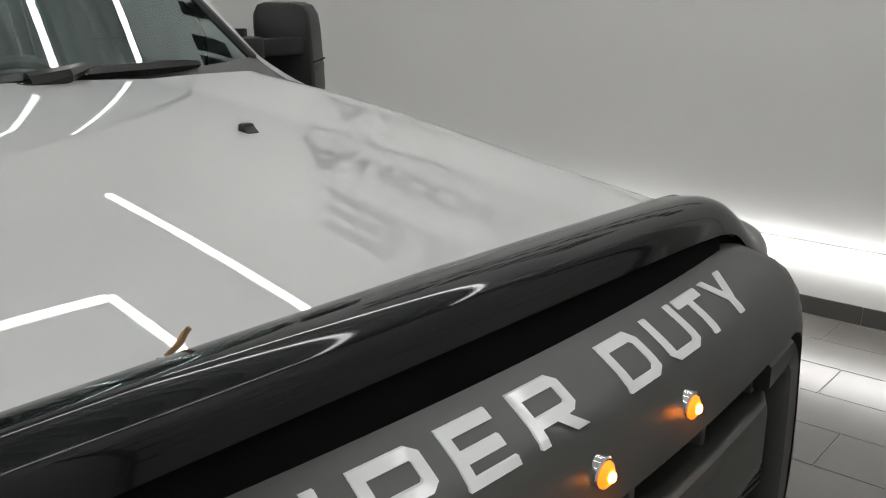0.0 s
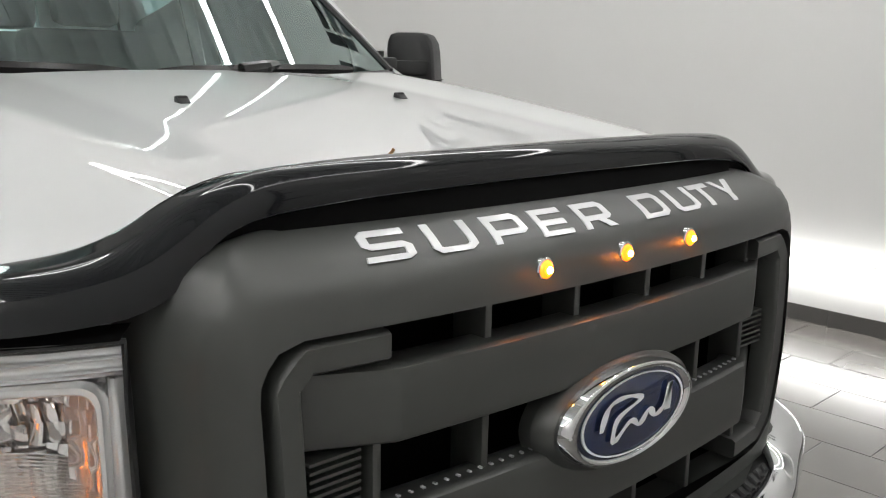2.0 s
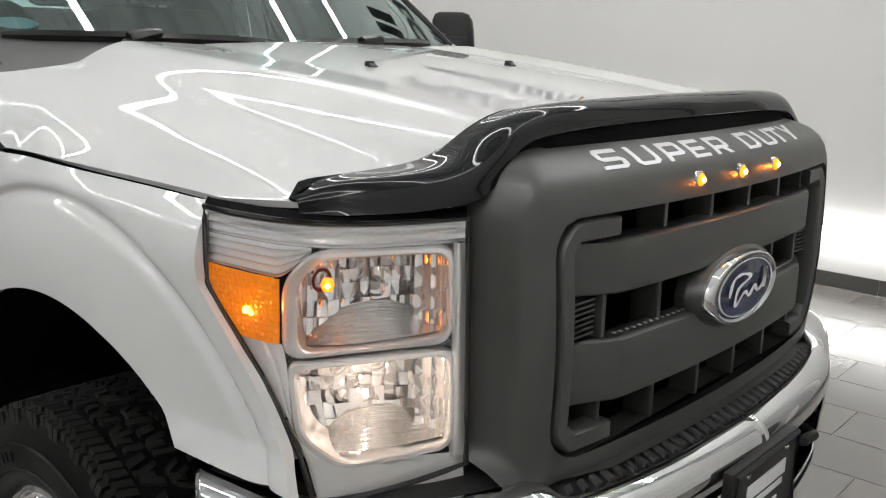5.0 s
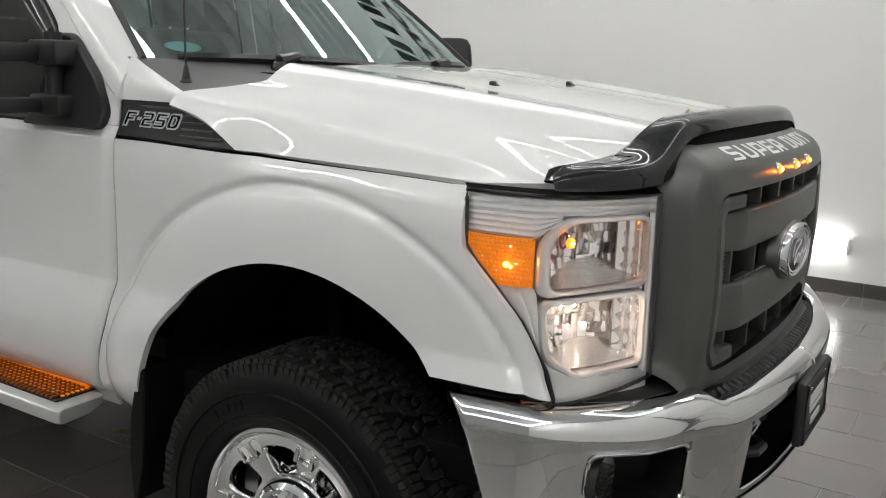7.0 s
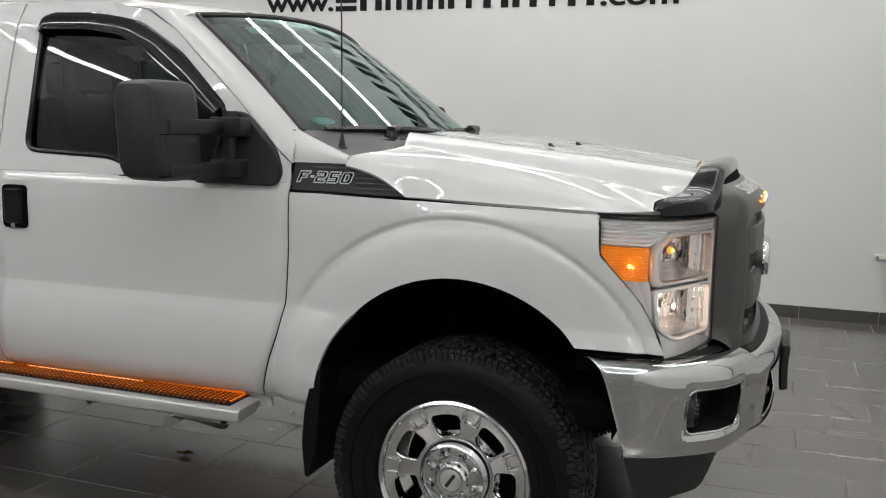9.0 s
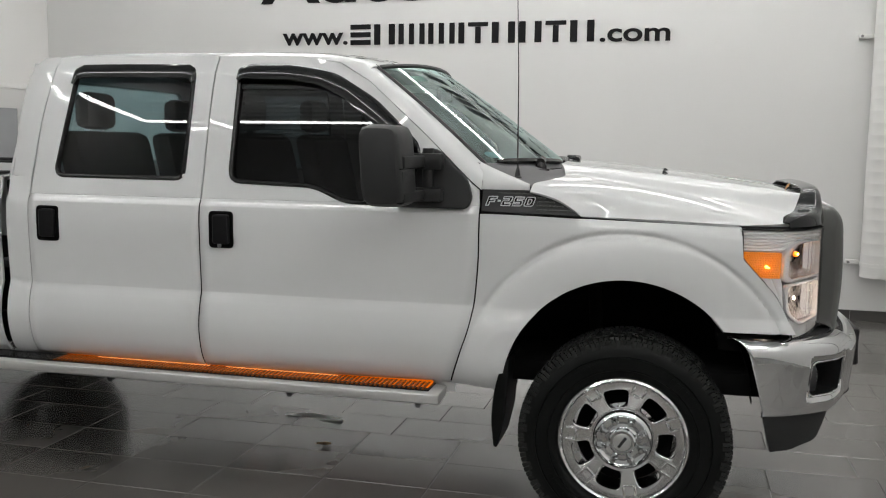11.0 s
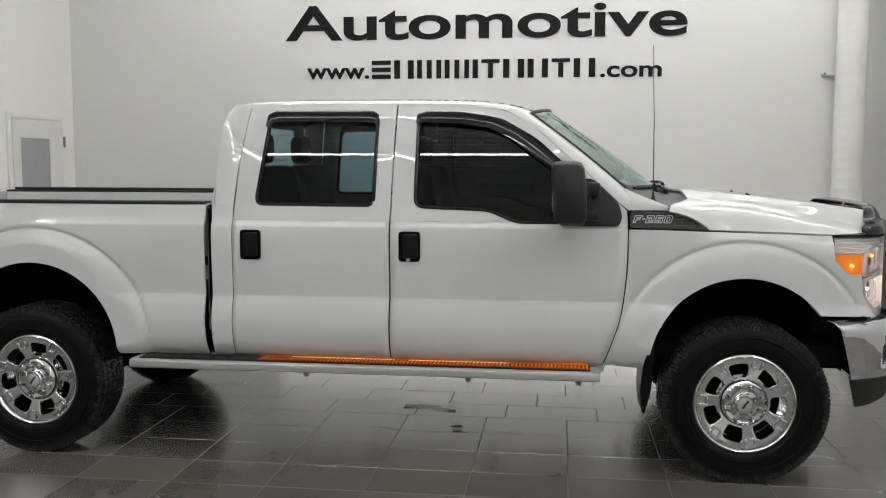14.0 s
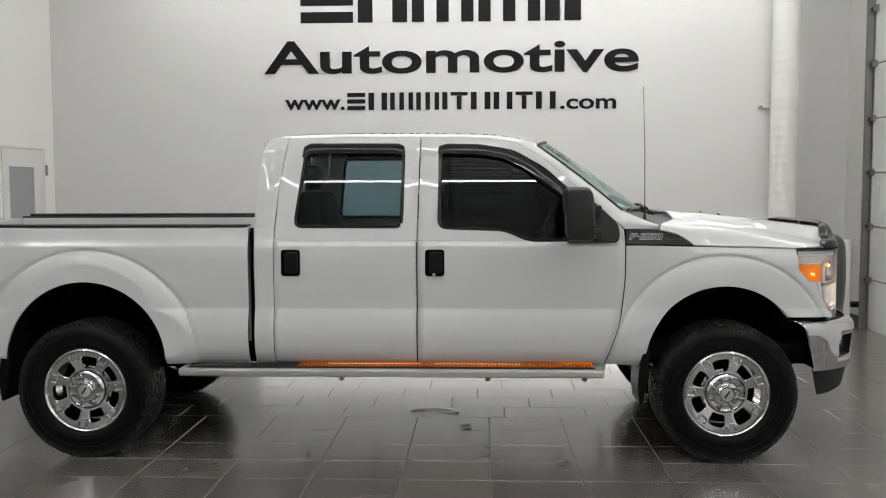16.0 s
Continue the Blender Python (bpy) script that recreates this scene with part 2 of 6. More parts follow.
PAINT = material("white_paint", (0.61, 0.62, 0.62), 0.55, coat=1.0, coat_rough=0.006, vary=0.012, rvary=0.04, scale=3, spec=0.15)
GRILLE = material("satin_grey_plastic", (0.042, 0.044, 0.041), 0.38, vary=0.12, scale=18, bump=0.05, bump_scale=700, spec=0.9)
TRIM = material("black_trim_plastic", (0.0125, 0.013, 0.0135), 0.5, vary=0.15, scale=25, bump=0.12, bump_scale=500)
# near black, for black parts and for shade painted into gaps and hollows
DARK = material("black_parts_and_shade", (0.004, 0.004, 0.004), 0.9, vary=0.2, scale=12, spec=0.08)
SMOKE = material("smoked_gloss_acrylic", (0.006, 0.0067, 0.0082), 0.05, vary=0.1, rvary=0.02, spec=0.42)
CHROME = material("chrome", (0.62, 0.63, 0.635), 0.04, 1.0, vary=0.02, rvary=0.03, scale=9)
WHEEL = material("polished_wheel_metal", (0.66, 0.665, 0.66), 0.11, 1.0, vary=0.03, rvary=0.08, scale=24)
SATIN = material("brushed_aluminium", (0.56, 0.56, 0.55), 0.34, 0.6, vary=0.06, rvary=0.1, scale=30)
# tyre rubber lightened for the lit tread blocks, so their gaps look shaded
TREAD_RUBBER = material("lightened_tread_rubber", (0.0140, 0.0152, 0.0140), 0.50, vary=0.35, scale=30, bump=0.15, bump_scale=260, spec=0.3)
RUBBER = material("tyre_rubber", (0.0036, 0.0042, 0.0039), 0.40, vary=0.3, scale=14, bump=0.12, bump_scale=300, spec=0.18)
SILVER = material("lamp_reflector", (0.97, 0.97, 0.97), 0.045, 0.54, vary=0.03, rvary=0.05)
AMBER = material("amber_lens", (0.90, 0.27, 0.005), 0.10, coat=1.0, vary=0.4, scale=150, bump=0.3, bump_scale=170, emit=(1.0, 0.24, 0.005), strength=0.32)
GLOW = material("amber_bulb", (1.0, 0.4, 0.05), 0.3, emit=(1.0, 0.20, 0.006), strength=2.6, vary=0, rvary=0)
CORE = material("amber_filament", (1.0, 0.6, 0.2), 0.3, emit=(1.0, 0.25, 0.014), strength=340.0, vary=0, rvary=0)
TREAD = material("glossy_black_tread", (0.015, 0.015, 0.015), 0.22, vary=0.2, scale=40)
HANDLE = material("black_handle_plastic", (0.005, 0.005, 0.0055), 0.42, vary=0.2, scale=40, spec=0.28)
SEAL = material("gloss_black_seal", (0.005, 0.005, 0.0055), 0.2, vary=0.15, scale=30, spec=0.4)
VISOR = material("smoked_visor_acrylic", (0.004, 0.0045, 0.005), 0.05, vary=0.1, rvary=0.02, spec=0.6)
GLOW_SOFT = material("amber_strip", (0.60, 0.16, 0.006), 0.25, emit=(1.0, 0.20, 0.006), strength=0.36, vary=0.15, scale=80)
LOWBEAM = material("low_beam_bulb", (1, 0.9, 0.75), 0.3, emit=(1.0, 0.74, 0.57), strength=420.0, vary=0, rvary=0)
TURN_SOCKET = material("dark_red_plastic", (0.12, 0.012, 0.008), 0.3, vary=0.1)
STRIP_RIB = material("brown_amber_plastic", (0.22, 0.05, 0.004), 0.25, vary=0.2, scale=80)
AMBER_HOT = material("amber_hot_spot", (1.0, 0.5, 0.1), 0.3, emit=(1.0, 0.48, 0.07), strength=9.0, vary=0, rvary=0)
HOT_LINE = material("amber_lamp_line", (1.0, 0.6, 0.3), 0.3, emit=(1.0, 0.34, 0.07), strength=0.55, vary=0, rvary=0)
COWL = material("grey_cowl_plastic", (0.085, 0.085, 0.086), 0.55, vary=0.12, scale=20, bump=0.1, bump_scale=500)
BOWL = material("lamp_bowl", (0.97, 0.965, 0.96), 0.055, 0.82, vary=0.05, rvary=0.06, scale=60)
SHELF = material("ribbed_lamp_floor", (0.86, 0.85, 0.84), 0.08, 0.90, vary=0.1, rvary=0.1, scale=80)
CHEEK = material("silvered_housing_plastic", (0.92, 0.92, 0.92), 0.11, 0.30, vary=0.06, rvary=0.1, scale=30)
BADGE_EDGE = material("bright_badge_edge", (0.50, 0.51, 0.52), 0.28, 0.2, vary=0.05, scale=60)
HOUSING = material("metallised_housing", (0.96, 0.96, 0.96), 0.06, 0.62, vary=0.05, rvary=0.08, scale=30)
WINDSHIELD = pane("windshield_glass", (0.66, 0.96, 0.93), 2.6, sheen=(0.86, 1.0, 0.97))
BACK_GLASS = pane("green_back_glass", (0.74, 0.88, 0.88), 1.1)
TINTED = pane("tinted_glass", (0.060, 0.072, 0.076), 0.95)
PRIVACY = pane("blue_tinted_glass", (0.36, 0.47, 0.50), 0.95)
CLEAR = pane("clear_lamp_cover", (0.93, 0.94, 0.94), 1.0)
LEATHER = material("dark_seat_cloth", (0.017, 0.018, 0.019), 0.75, vary=0.2, scale=30, bump=0.15, bump_scale=300)
BADGE_WHITE = material("white_badge_enamel", (0.80, 0.81, 0.82), 0.3, coat=0.5, vary=0.05, scale=40)
BLUE = material("dark_blue_enamel", (0.012, 0.022, 0.075), 0.2, coat=1.0, vary=0.1)
WALL = material("white_wall_paint", (0.72, 0.72, 0.71), 0.55, vary=0.025, scale=1.3, bump=0.04, bump_scale=90)
SIDE_WALL = material("white_side_wall_paint", (0.85, 0.845, 0.83), 0.55, vary=0.025, scale=1.1, bump=0.04, bump_scale=90)
# for walls out of view, kept grey to dim what glass and chrome reflect
UNSEEN_WALL = material("dimmed_unseen_wall", (0.36, 0.36, 0.355), 0.6, vary=0.04, scale=1.1, bump=0.04, bump_scale=90)
DECK = material("galvanised_deck", (0.52, 0.53, 0.525), 0.5, 0.1, vary=0.1, scale=2)
SIGN = material("black_vinyl_letters", (0.008, 0.008, 0.009), 0.6, vary=0.15, scale=10, spec=0.2)
LED = material("led_tube", (1, 1, 1), 0.4, emit=(1.0, 0.99, 0.975), strength=41.5, vary=0, rvary=0)
LED_FAR = material("led_tube_dimmer", (1, 1, 1), 0.4, emit=(1.0, 0.99, 0.975), strength=22.0, vary=0, rvary=0)
WALL_LED = material("wall_led_box", (1, 1, 1), 0.4, emit=(1.0, 0.985, 0.96), strength=9.0, vary=0, rvary=0)
BOARD = material("dark_tile_skirting", (0.075, 0.072, 0.068), 0.35, vary=0.12, scale=9)
DUCT = material("white_duct_plastic", (0.76, 0.76, 0.74), 0.4, vary=0.03, scale=5)
GALV = material("galvanised_track", (0.25, 0.25, 0.25), 0.42, 0.7, vary=0.2, scale=40)
DOORPAINT = material("white_door_enamel", (0.74, 0.735, 0.72), 0.4, vary=0.03, scale=4)
FROST = material("door_glass_grey", (0.36, 0.37, 0.38), 0.25, vary=0.05)


def tile_material():
    m = material("grey_porcelain_tile", (0.142, 0.132, 0.123), 0.22, vary=0.08, scale=2.2, spec=0.8, ior=2.0, rvary=0.08)
    t = m.node_tree
    b = t.nodes["Principled BSDF"]
    mixed = b.inputs["Base Color"].links[0].from_socket
    info = t.nodes.new("ShaderNodeObjectInfo")
    isl = t.nodes.new("ShaderNodeNewGeometry")
    add = t.nodes.new("ShaderNodeMath")
    add.operation = "ADD"
    t.links.new(info.outputs["Random"], add.inputs[0])
    t.links.new(isl.outputs["Random Per Island"], add.inputs[1])
    fr = t.nodes.new("ShaderNodeMath")
    fr.operation = "FRACT"
    t.links.new(add.outputs[0], fr.inputs[0])
    mr = t.nodes.new("ShaderNodeMapRange")
    mr.inputs["To Min"].default_value, mr.inputs["To Max"].default_value = 0.92, 1.08
    t.links.new(fr.outputs[0], mr.inputs["Value"])
    mul = t.nodes.new("ShaderNodeMix")
    mul.data_type, mul.blend_type = "RGBA", "MULTIPLY"
    mul.inputs[0].default_value = 1.0
    t.links.new(mixed, mul.inputs[6])
    t.links.new(mr.outputs["Result"], mul.inputs[7])
    t.links.new(mul.outputs[2], b.inputs["Base Color"])
    return m


TILE = tile_material()
GROUT = material("grey_grout", (0.105, 0.101, 0.097), 0.5, vary=0.15, scale=20)

# ---- the room ----
X0, X1, Y0, Y1, TOP = -6.62, 2.95, -9.5, 4.28, 5.3


def wall(name, x0, x1, y0, y1, z0=0.0, z1=TOP, mat=WALL, holes=()):
    return tagged(part(name, box(x0, x1, y0, y1, z0, z1), mat, smooth=False), kind="structure")


tagged(wall("wall_north", X0, 2.14, Y1, Y1 + 0.2), "smooth white painted showroom wall with black lettering", "wall")
tagged(wall("wall_north_jog", 2.14, 2.24, Y1, Y1 + 0.75), "white painted return of the showroom wall", "wall")
tagged(wall("wall_north_recess", 2.24, X1, Y1 + 0.55, Y1 + 0.75), "white painted recess wall beside the overhead door", "wall")
tagged(wall("wall_west", X0 - 0.2, X0, 1.2, Y1 + 0.2, mat=SIDE_WALL), "white painted side wall with a service door", "wall")
# this and the south wall stay unseen; their grey only darkens reflections
tagged(wall("wall_west_near", X0 - 0.2, X0, Y0, 1.2, mat=UNSEEN_WALL), "unseen wall greyed to darken reflections", "wall")
tagged(wall("wall_south", X0 - 0.2, X1 + 0.2, Y0 - 0.2, Y0, mat=UNSEEN_WALL), "unseen wall greyed to darken reflections", "wall")
tagged(wall("wall_east_far", X1, X1 + 0.2, 4.12, Y1 + 0.75, mat=SIDE_WALL), "white painted wall beside the overhead door", "wall")
tagged(wall("wall_east_near", X1, X1 + 0.2, Y0, 0.4, mat=SIDE_WALL), "plain white painted wall", "wall")
tagged(wall("wall_east_head", X1, X1 + 0.2, 0.4, 4.12, 3.66, TOP, SIDE_WALL), "white painted wall above the overhead door", "wall")

# ribbed steel deck overhead
bm = bmesh.new()
ys = []
for i in range(int((Y1 + 0.8 - Y0) / 0.3) + 1):
    y = Y0 - 0.1 + 0.3 * i
    ys += [(y, 0.0), (y + 0.10, 0.0), (y + 0.13, 0.07), (y + 0.27, 0.07)]
pts = [(y, z) for y, z in ys]
grid([X0 - 0.1, X1 + 0.1], list(range(len(pts))), lambda u, k: (u, pts[k][0], TOP - 0.05 + pts[k][1]), bm=bm)
box(X0 - 0.2, X1 + 0.2, Y0 - 0.2, Y1 + 0.8, TOP + 0.04, TOP + 0.2, bm=bm)
tagged(part("ceiling", bm, DECK, smooth=False), "ribbed grey galvanised steel roof deck", "ceiling", kind="structure")


# LED tubes hung in rectangles over the car
def g_near(group):
    return group.startswith("near")


def led_tube(x0, y0, x1, y1, z, group):
    L = math.hypot(x1 - x0, y1 - y0)
    ob = thing("led_tube_light", "white LED tube light hung under the steel deck", "ceiling light", group, at=((x0 + x1) / 2, (y0 + y1) / 2, z))
    ob.rotation_euler = (0, 0, math.atan2(y1 - y0, x1 - x0))
    part("diffuser", box(-L / 2, L / 2, -0.033, 0.033, -0.022, 0.02, 0.008), LED if g_near(group) else LED_FAR, ob, "glowing white diffuser")
    part("housing", box(-L / 2, L / 2, -0.008, 0.008, 0.022, 0.05, 0.003), DUCT, ob)
    for k in (-0.35, 0.35):
        part("hanger", tube([(k * L, 0, 0.05), (k * L, 0, TOP - z + 0.05)], 0.004, 6), GALV, ob)
    return ob


for g, (xa, xb, ya, yb, z) in {"near light rectangle": (-6.2, 2.2, -6.6, -3.0, 4.5), "far light rectangle": (-3.63, 2.2, 0.0, 2.28, 4.5)}.items():
    n = max(2, round((xb - xa) / 2.4))
    for i in range(n):
        a, b = xa + (xb - xa) * i / n, xa + (xb - xa) * (i + 1) / n
        led_tube(a + 0.002, ya, b - 0.002, ya, z, g)
        led_tube(a + 0.002, yb, b - 0.002, yb, z, g)
    n = max(2, round((yb - ya) / 2.4))
    for i in range(n):
        a, b = ya + (yb - ya) * i / n, ya + (yb - ya) * (i + 1) / n
        led_tube(xa, a + 0.03, xa, b - 0.03, z, g)
        led_tube(xb, a + 0.03, xb, b - 0.03, z, g)
# the first tube is an added one that brightens the wall's left corner
for k in range(-1, 3):
    led_tube(-3.62 + 1.94 * k + 0.002, 3.43, -3.62 + 1.94 * (k + 1) - 0.002, 3.43, 4.5, "light line along the lettered wall")

# low LED box along the lettered wall
ob = thing("wall_strip_light", "low white LED box glowing on the wall above the skirting", "wall light", at=(-1.85, Y1 - 0.03, 0.39))
part("diffuser", box(-2.3, 2.3, -0.05, 0.02, -0.05, 0.05, 0.004), WALL_LED, ob, "bright white diffuser")
part("back_plate", box(-2.32, 2.32, 0.02, 0.03, -0.055, 0.055), DUCT, ob)
for k in (-2.305, 2.305):
    part("end_cap", box(k - 0.005, k + 0.005, -0.05, 0.02, -0.052, 0.052, 0.002), DUCT, ob)

# skirting of dark tiles
for i in range(15):
    a = X0 + 0.6 * i
    b = min(a + 0.597, 2.14)
    ob = part("baseboard", box(a, b, Y1 - 0.012, Y1 - 0.001, 0, 0.148, 0.002), BOARD, smooth=False)
    tagged(ob, "dark grey tile skirting at the wall's foot", "baseboard", "skirting tiles", "structure")
for i in range(12):
    a = Y0 + 1.2 * i
    ob = part("baseboard", box(X0 + 0.001, X0 + 0.012, a, min(a + 1.197, 3.02 if a < 3.0 else Y1 - 0.013), 0, 0.148, 0.002), BOARD, smooth=False)
    tagged(ob, "dark grey tile skirting at the wall's foot", "baseboard", "skirting tiles", "structure")
ob = part("baseboard", box(X1 - 0.012, X1 - 0.001, 4.13, Y1 + 0.54, 0.02, 0.16, 0.002), BOARD, smooth=False)
tagged(ob, "dark grey tile skirting at the wall's foot", "baseboard", "skirting tiles", "structure")


# lettering on the wall: the plain word, and bars for the name above and in the address
def bar(x0, x1, z0, z1):
    part("bar", box(x0, x1, Y1 - 0.012, Y1 - 0.001, z0, z1, 0.004), SIGN, sign, smooth=False)


def bars(kind, x0, x1, z0, z1):
    w, h = x1 - x0, z1 - z0
    if kind == "3":
        for k in range(3):
            bar(x0, x1, z0 + h * 0.38 * k, z0 + h * (0.38 * k + 0.24))
    elif kind == "1":
        bar(x0, x1, z0, z1)
    elif kind == "v1":
        bar(x0 + w * 0.36, x0 + w * 0.64, z0, z1 - h * 0.215)
        bar(x0, x1, z1 - h * 0.2, z1)
    else:
        n = int(kind[1])
        b = 0.6 * w / n
        for k in range(n):
            q = x0 + (w - b) * k / (n - 1)
            bar(q, q + b, z0, z1)


sign = thing("wall_lettering", "large black cut-out lettering on the white wall", "wall sign", at=(0, 0, 0))
part("word", lettering("Automotive", -4.05, 0.335, 3.035, 0.018, 0.37), SIGN, sign, "black word Automotive", smooth=False).location = (0, Y1 - 0.007, 0)
part("address_start", lettering("www.", -3.81, -3.10, 2.608, 0.02, 0.115), SIGN, sign, smooth=False).location = (0, Y1 - 0.007, 0)
part("address_end", lettering(".com", -0.57, 0.08, 2.60, 0.02, 0.115), SIGN, sign, smooth=False).location = (0, Y1 - 0.007, 0)
x = -3.07
for kind, w in (("3", 0.215), ("v2", 0.22), ("v3", 0.27), ("v3", 0.27), ("1", 0.06), ("v1", 0.2), ("v2", 0.23), ("v2", 0.22), ("v1", 0.2), ("v2", 0.23)):
    bars(kind, x, x + w, 2.598, 2.8)
    x += w + 0.037
x = -3.61
for kind, w in (("3", 0.62), ("v2", 0.58), ("v3", 0.72), ("v3", 0.72), ("1", 0.17), ("1", 0.19)):
    bars(kind, x, x + w, 3.615, 4.14)
    x += w + 0.055

# white spiral duct with its clamps
duct = thing("ventilation_duct", "white ribbed ventilation pipe clamped upright to the wall", "pipe", at=(1.955, Y1 - 0.185, 0))
prof = []
z = 0.485
while z < TOP - 0.02:
    prof += [(0.150, z), (0.150, z + 0.085), (0.1518, z + 0.092), (0.1518, z + 0.098)]
    z += 0.105
part("pipe", lathe([(0.14, 0.5)] + prof, 40, (0, 0, 0), "z"), DUCT, duct)
for z in (0.60, 2.60, 4.4):
    c = part("clamp", lathe([(0.151, z - 0.012), (0.157, z - 0.012), (0.157, z + 0.012), (0.151, z + 0.012)], 32, (0, 0, 0), "z", close=True), DUCT, duct)
    part("lug", box(-0.25, -0.14, 0.10, 0.184, z - 0.018, z + 0.018, 0.006), DUCT, c)
    part("bolt", lathe([(0.0, -0.012), (0.012, -0.012), (0.012, 0.004), (0.0, 0.004)], 10, (-0.235, 0.09, z), "y"), GALV, c)

# service door in the side wall
ds = thing("service_door", "closed white enamelled service door with a grey glass panel", "door", at=(X0, 3.5, 0))
W2 = 0.48
part("leaf", plate([(-W2, 0.01), (W2 - 0.004, 0.01), (W2 - 0.004, 2.13), (-W2, 2.13)], [[(-0.34, 0.95), (0.21, 0.95), (0.21, 1.93), (-0.34, 1.93)]], lambda a, z: (0.034, a, z)), DOORPAINT, ds, smooth=False, solid=0.03)
part("glass", box(0.012, 0.024, -0.345, 0.215, 0.945, 1.935), FROST, ds, "grey frosted glass")
for z in (0.25, 1.08, 1.90):
    part("hinge", tube([(0.045, W2 + 0.012, z - 0.06), (0.045, W2 + 0.012, z + 0.06)], 0.013, 10), GALV, ds, "steel hinge")
fr = part("frame", box(0.001, 0.03, -W2 - 0.06, -W2 - 0.006, 0, 2.19, 0.003), SIDE_WALL, ds)
part("frame", box(0.001, 0.012, W2 + 0.006, W2 + 0.06, 0, 2.19, 0.003), SIDE_WALL, ds)
part("frame", box(0.001, 0.03, -W2 - 0.006, W2 + 0.006, 2.137, 2.19, 0.003), SIDE_WALL, ds)
part("handle", tube([(0.03, -0.42, 1.0), (0.08, -0.42, 1.0), (0.08, -0.30, 1.0)], 0.01, 8), GALV, ds)

# sectional overhead door in the east wall
od = thing("overhead_door", "closed white sectional overhead door with steel tracks", "garage door", at=(X1, 2.26, 0))
for k in range(6):
    pn = part("panel", box(-0.012, 0.03, -1.82, 1.80, 0.012 + 0.61 * k, 0.605 + 0.61 * k, 0.004), DOORPAINT, od, smooth=False)
    for j in range(4):
        a = -1.62 + 0.86 * j
        part("raised_frame", tube([(-0.014, a, 0.16 + 0.61 * k), (-0.014, a + 0.62, 0.16 + 0.61 * k), (-0.014, a + 0.62, 0.46 + 0.61 * k), (-0.014, a, 0.46 + 0.61 * k)], 0.006, 4, closed=True), DOORPAINT, pn) if k in (2,) else None
    for y in (1.76, -1.78):
        hb = part("roller_bracket", box(-0.05, -0.012, y - 0.03, y + 0.05, 0.58 + 0.61 * k, 0.65 + 0.61 * k, 0.004), GALV, od)
        part("roller", lathe([(0, 0), (0.022, 0), (0.022, 0.02), (0, 0.02)], 12, (-0.04, y + 0.055, 0.615 + 0.61 * k), "y"), TRIM, hb)
for y in (1.835, -1.855):
    tr = part("track", box(-0.09, -0.02, y - 0.004, y, 0.03, 3.9), GALV, od, "galvanised steel track", smooth=False)
    part("track_flange", box(-0.09, -0.084, y, y + 0.035, 0.03, 3.9), GALV, tr, smooth=False)
    part("track_angle", box(-0.02, -0.005, y - 0.002, y + 0.05, 0.03, 3.9), GALV, tr, smooth=False)
ob = thing("door_sensor", "small black sensor box low on the track", "sensor", at=(X1 - 0.09, 4.30, 0.30))
part("body", box(-0.04, 0.09, -0.05, 0.06, -0.03, 0.03, 0.006), TRIM, ob)
part("lens", lathe([(0, 0), (0.016, 0), (0.016, 0.01), (0, 0.012)], 12, (0.0, -0.055, 0), "y"), DARK, ob)

# guard post
gp = thing("guard_post", "white painted steel guard post with a domed top", "bollard", at=(2.60, 3.95, 0.03))
part("post", lathe([(0.082, 0.0), (0.082, 1.02), (0.078, 1.04), (0.06, 1.055), (0.0, 1.062)], 28, (0, 0, 0), "z"), DOORPAINT, gp)
part("base_plate", box(-0.12, 0.12, -0.12, 0.12, 0, 0.012, 0.004), GALV, gp)

# ---- the pickup truck: front axle at x = 0, nose towards +x, middle plane y = 0 ----
truck = thing("pickup_truck", "white four-door pickup truck with chrome wheels and black grille", "pickup truck")
ZS = [0.56, 0.60, 0.63, 0.70, 0.79, 0.83, 0.87, 0.90, 0.92, 0.944, 0.948, 0.956, 0.98, 1.10, 1.25, 1.325, 1.332, 1.335, 1.339, 1.343, 1.347, 1.351, 1.355, 1.372, 1.45]
WS = [0.905, 0.925, 0.950, 0.978, 0.9905, 0.9878, 0.9815, 0.9745, 0.9680, 0.9600, 0.9591, 0.9592, 0.9601, 0.967, 0.972, 0.9668, 0.9656, 0.9642, 0.9620, 0.9597, 0.9574, 0.9550, 0.9531, 0.9470, 0.930]
AF, AR = (-0.012, 0.60, 0.487, 0.665), (-3.945, 0.61, 0.503, 0.69)


def side(x, z):
    """Half width of the body at a place along it and a height, with the wheel flares."""
    w = curve_at(z, ZS, WS) - curve_at(x, [-1.3, -0.62, -0.19, 0.20, 0.43, 0.65], [0.0, 0.018, 0.030, 0.041, 0.052, 0.064]) - 0.022 * soft((z - 1.20) / 0.12) * soft(x / 0.43)
    if x > -0.25:                                       # rolled upper edge of the fender
        w -= curve_at(z - hood_line(x) + 0.050, [0.0, 0.010, 0.020, 0.030, 0.042], [0.0, 0.0022, 0.0070, 0.0126, 0.0201]) * soft((x + 0.25) / 0.12)
    for xc, zc, r1, r2 in (AF, AR):
        r = math.hypot(x - xc, max(0.0, z - zc))
        s = (r2 - r) / (r2 - r1)
        w -= 0.0095 * math.exp(-((r - r2 - 0.004) / 0.012) ** 2) * soft((z - 0.62) / 0.2)
        if s > 0:
            u = min(1.0, s)
            u = u * u / 0.12 if u < 0.06 else u - 0.03 * (1 - u) / 0.94
            f = 1 - (1 - u) ** 2.4
            w = min(max(w, 1.004), w + lerp(x, [-0.5, -0.2, 0.17, 0.30, 0.38], [0.045, 0.037, 0.026, 0.016, 0.006]) * f)
    return w


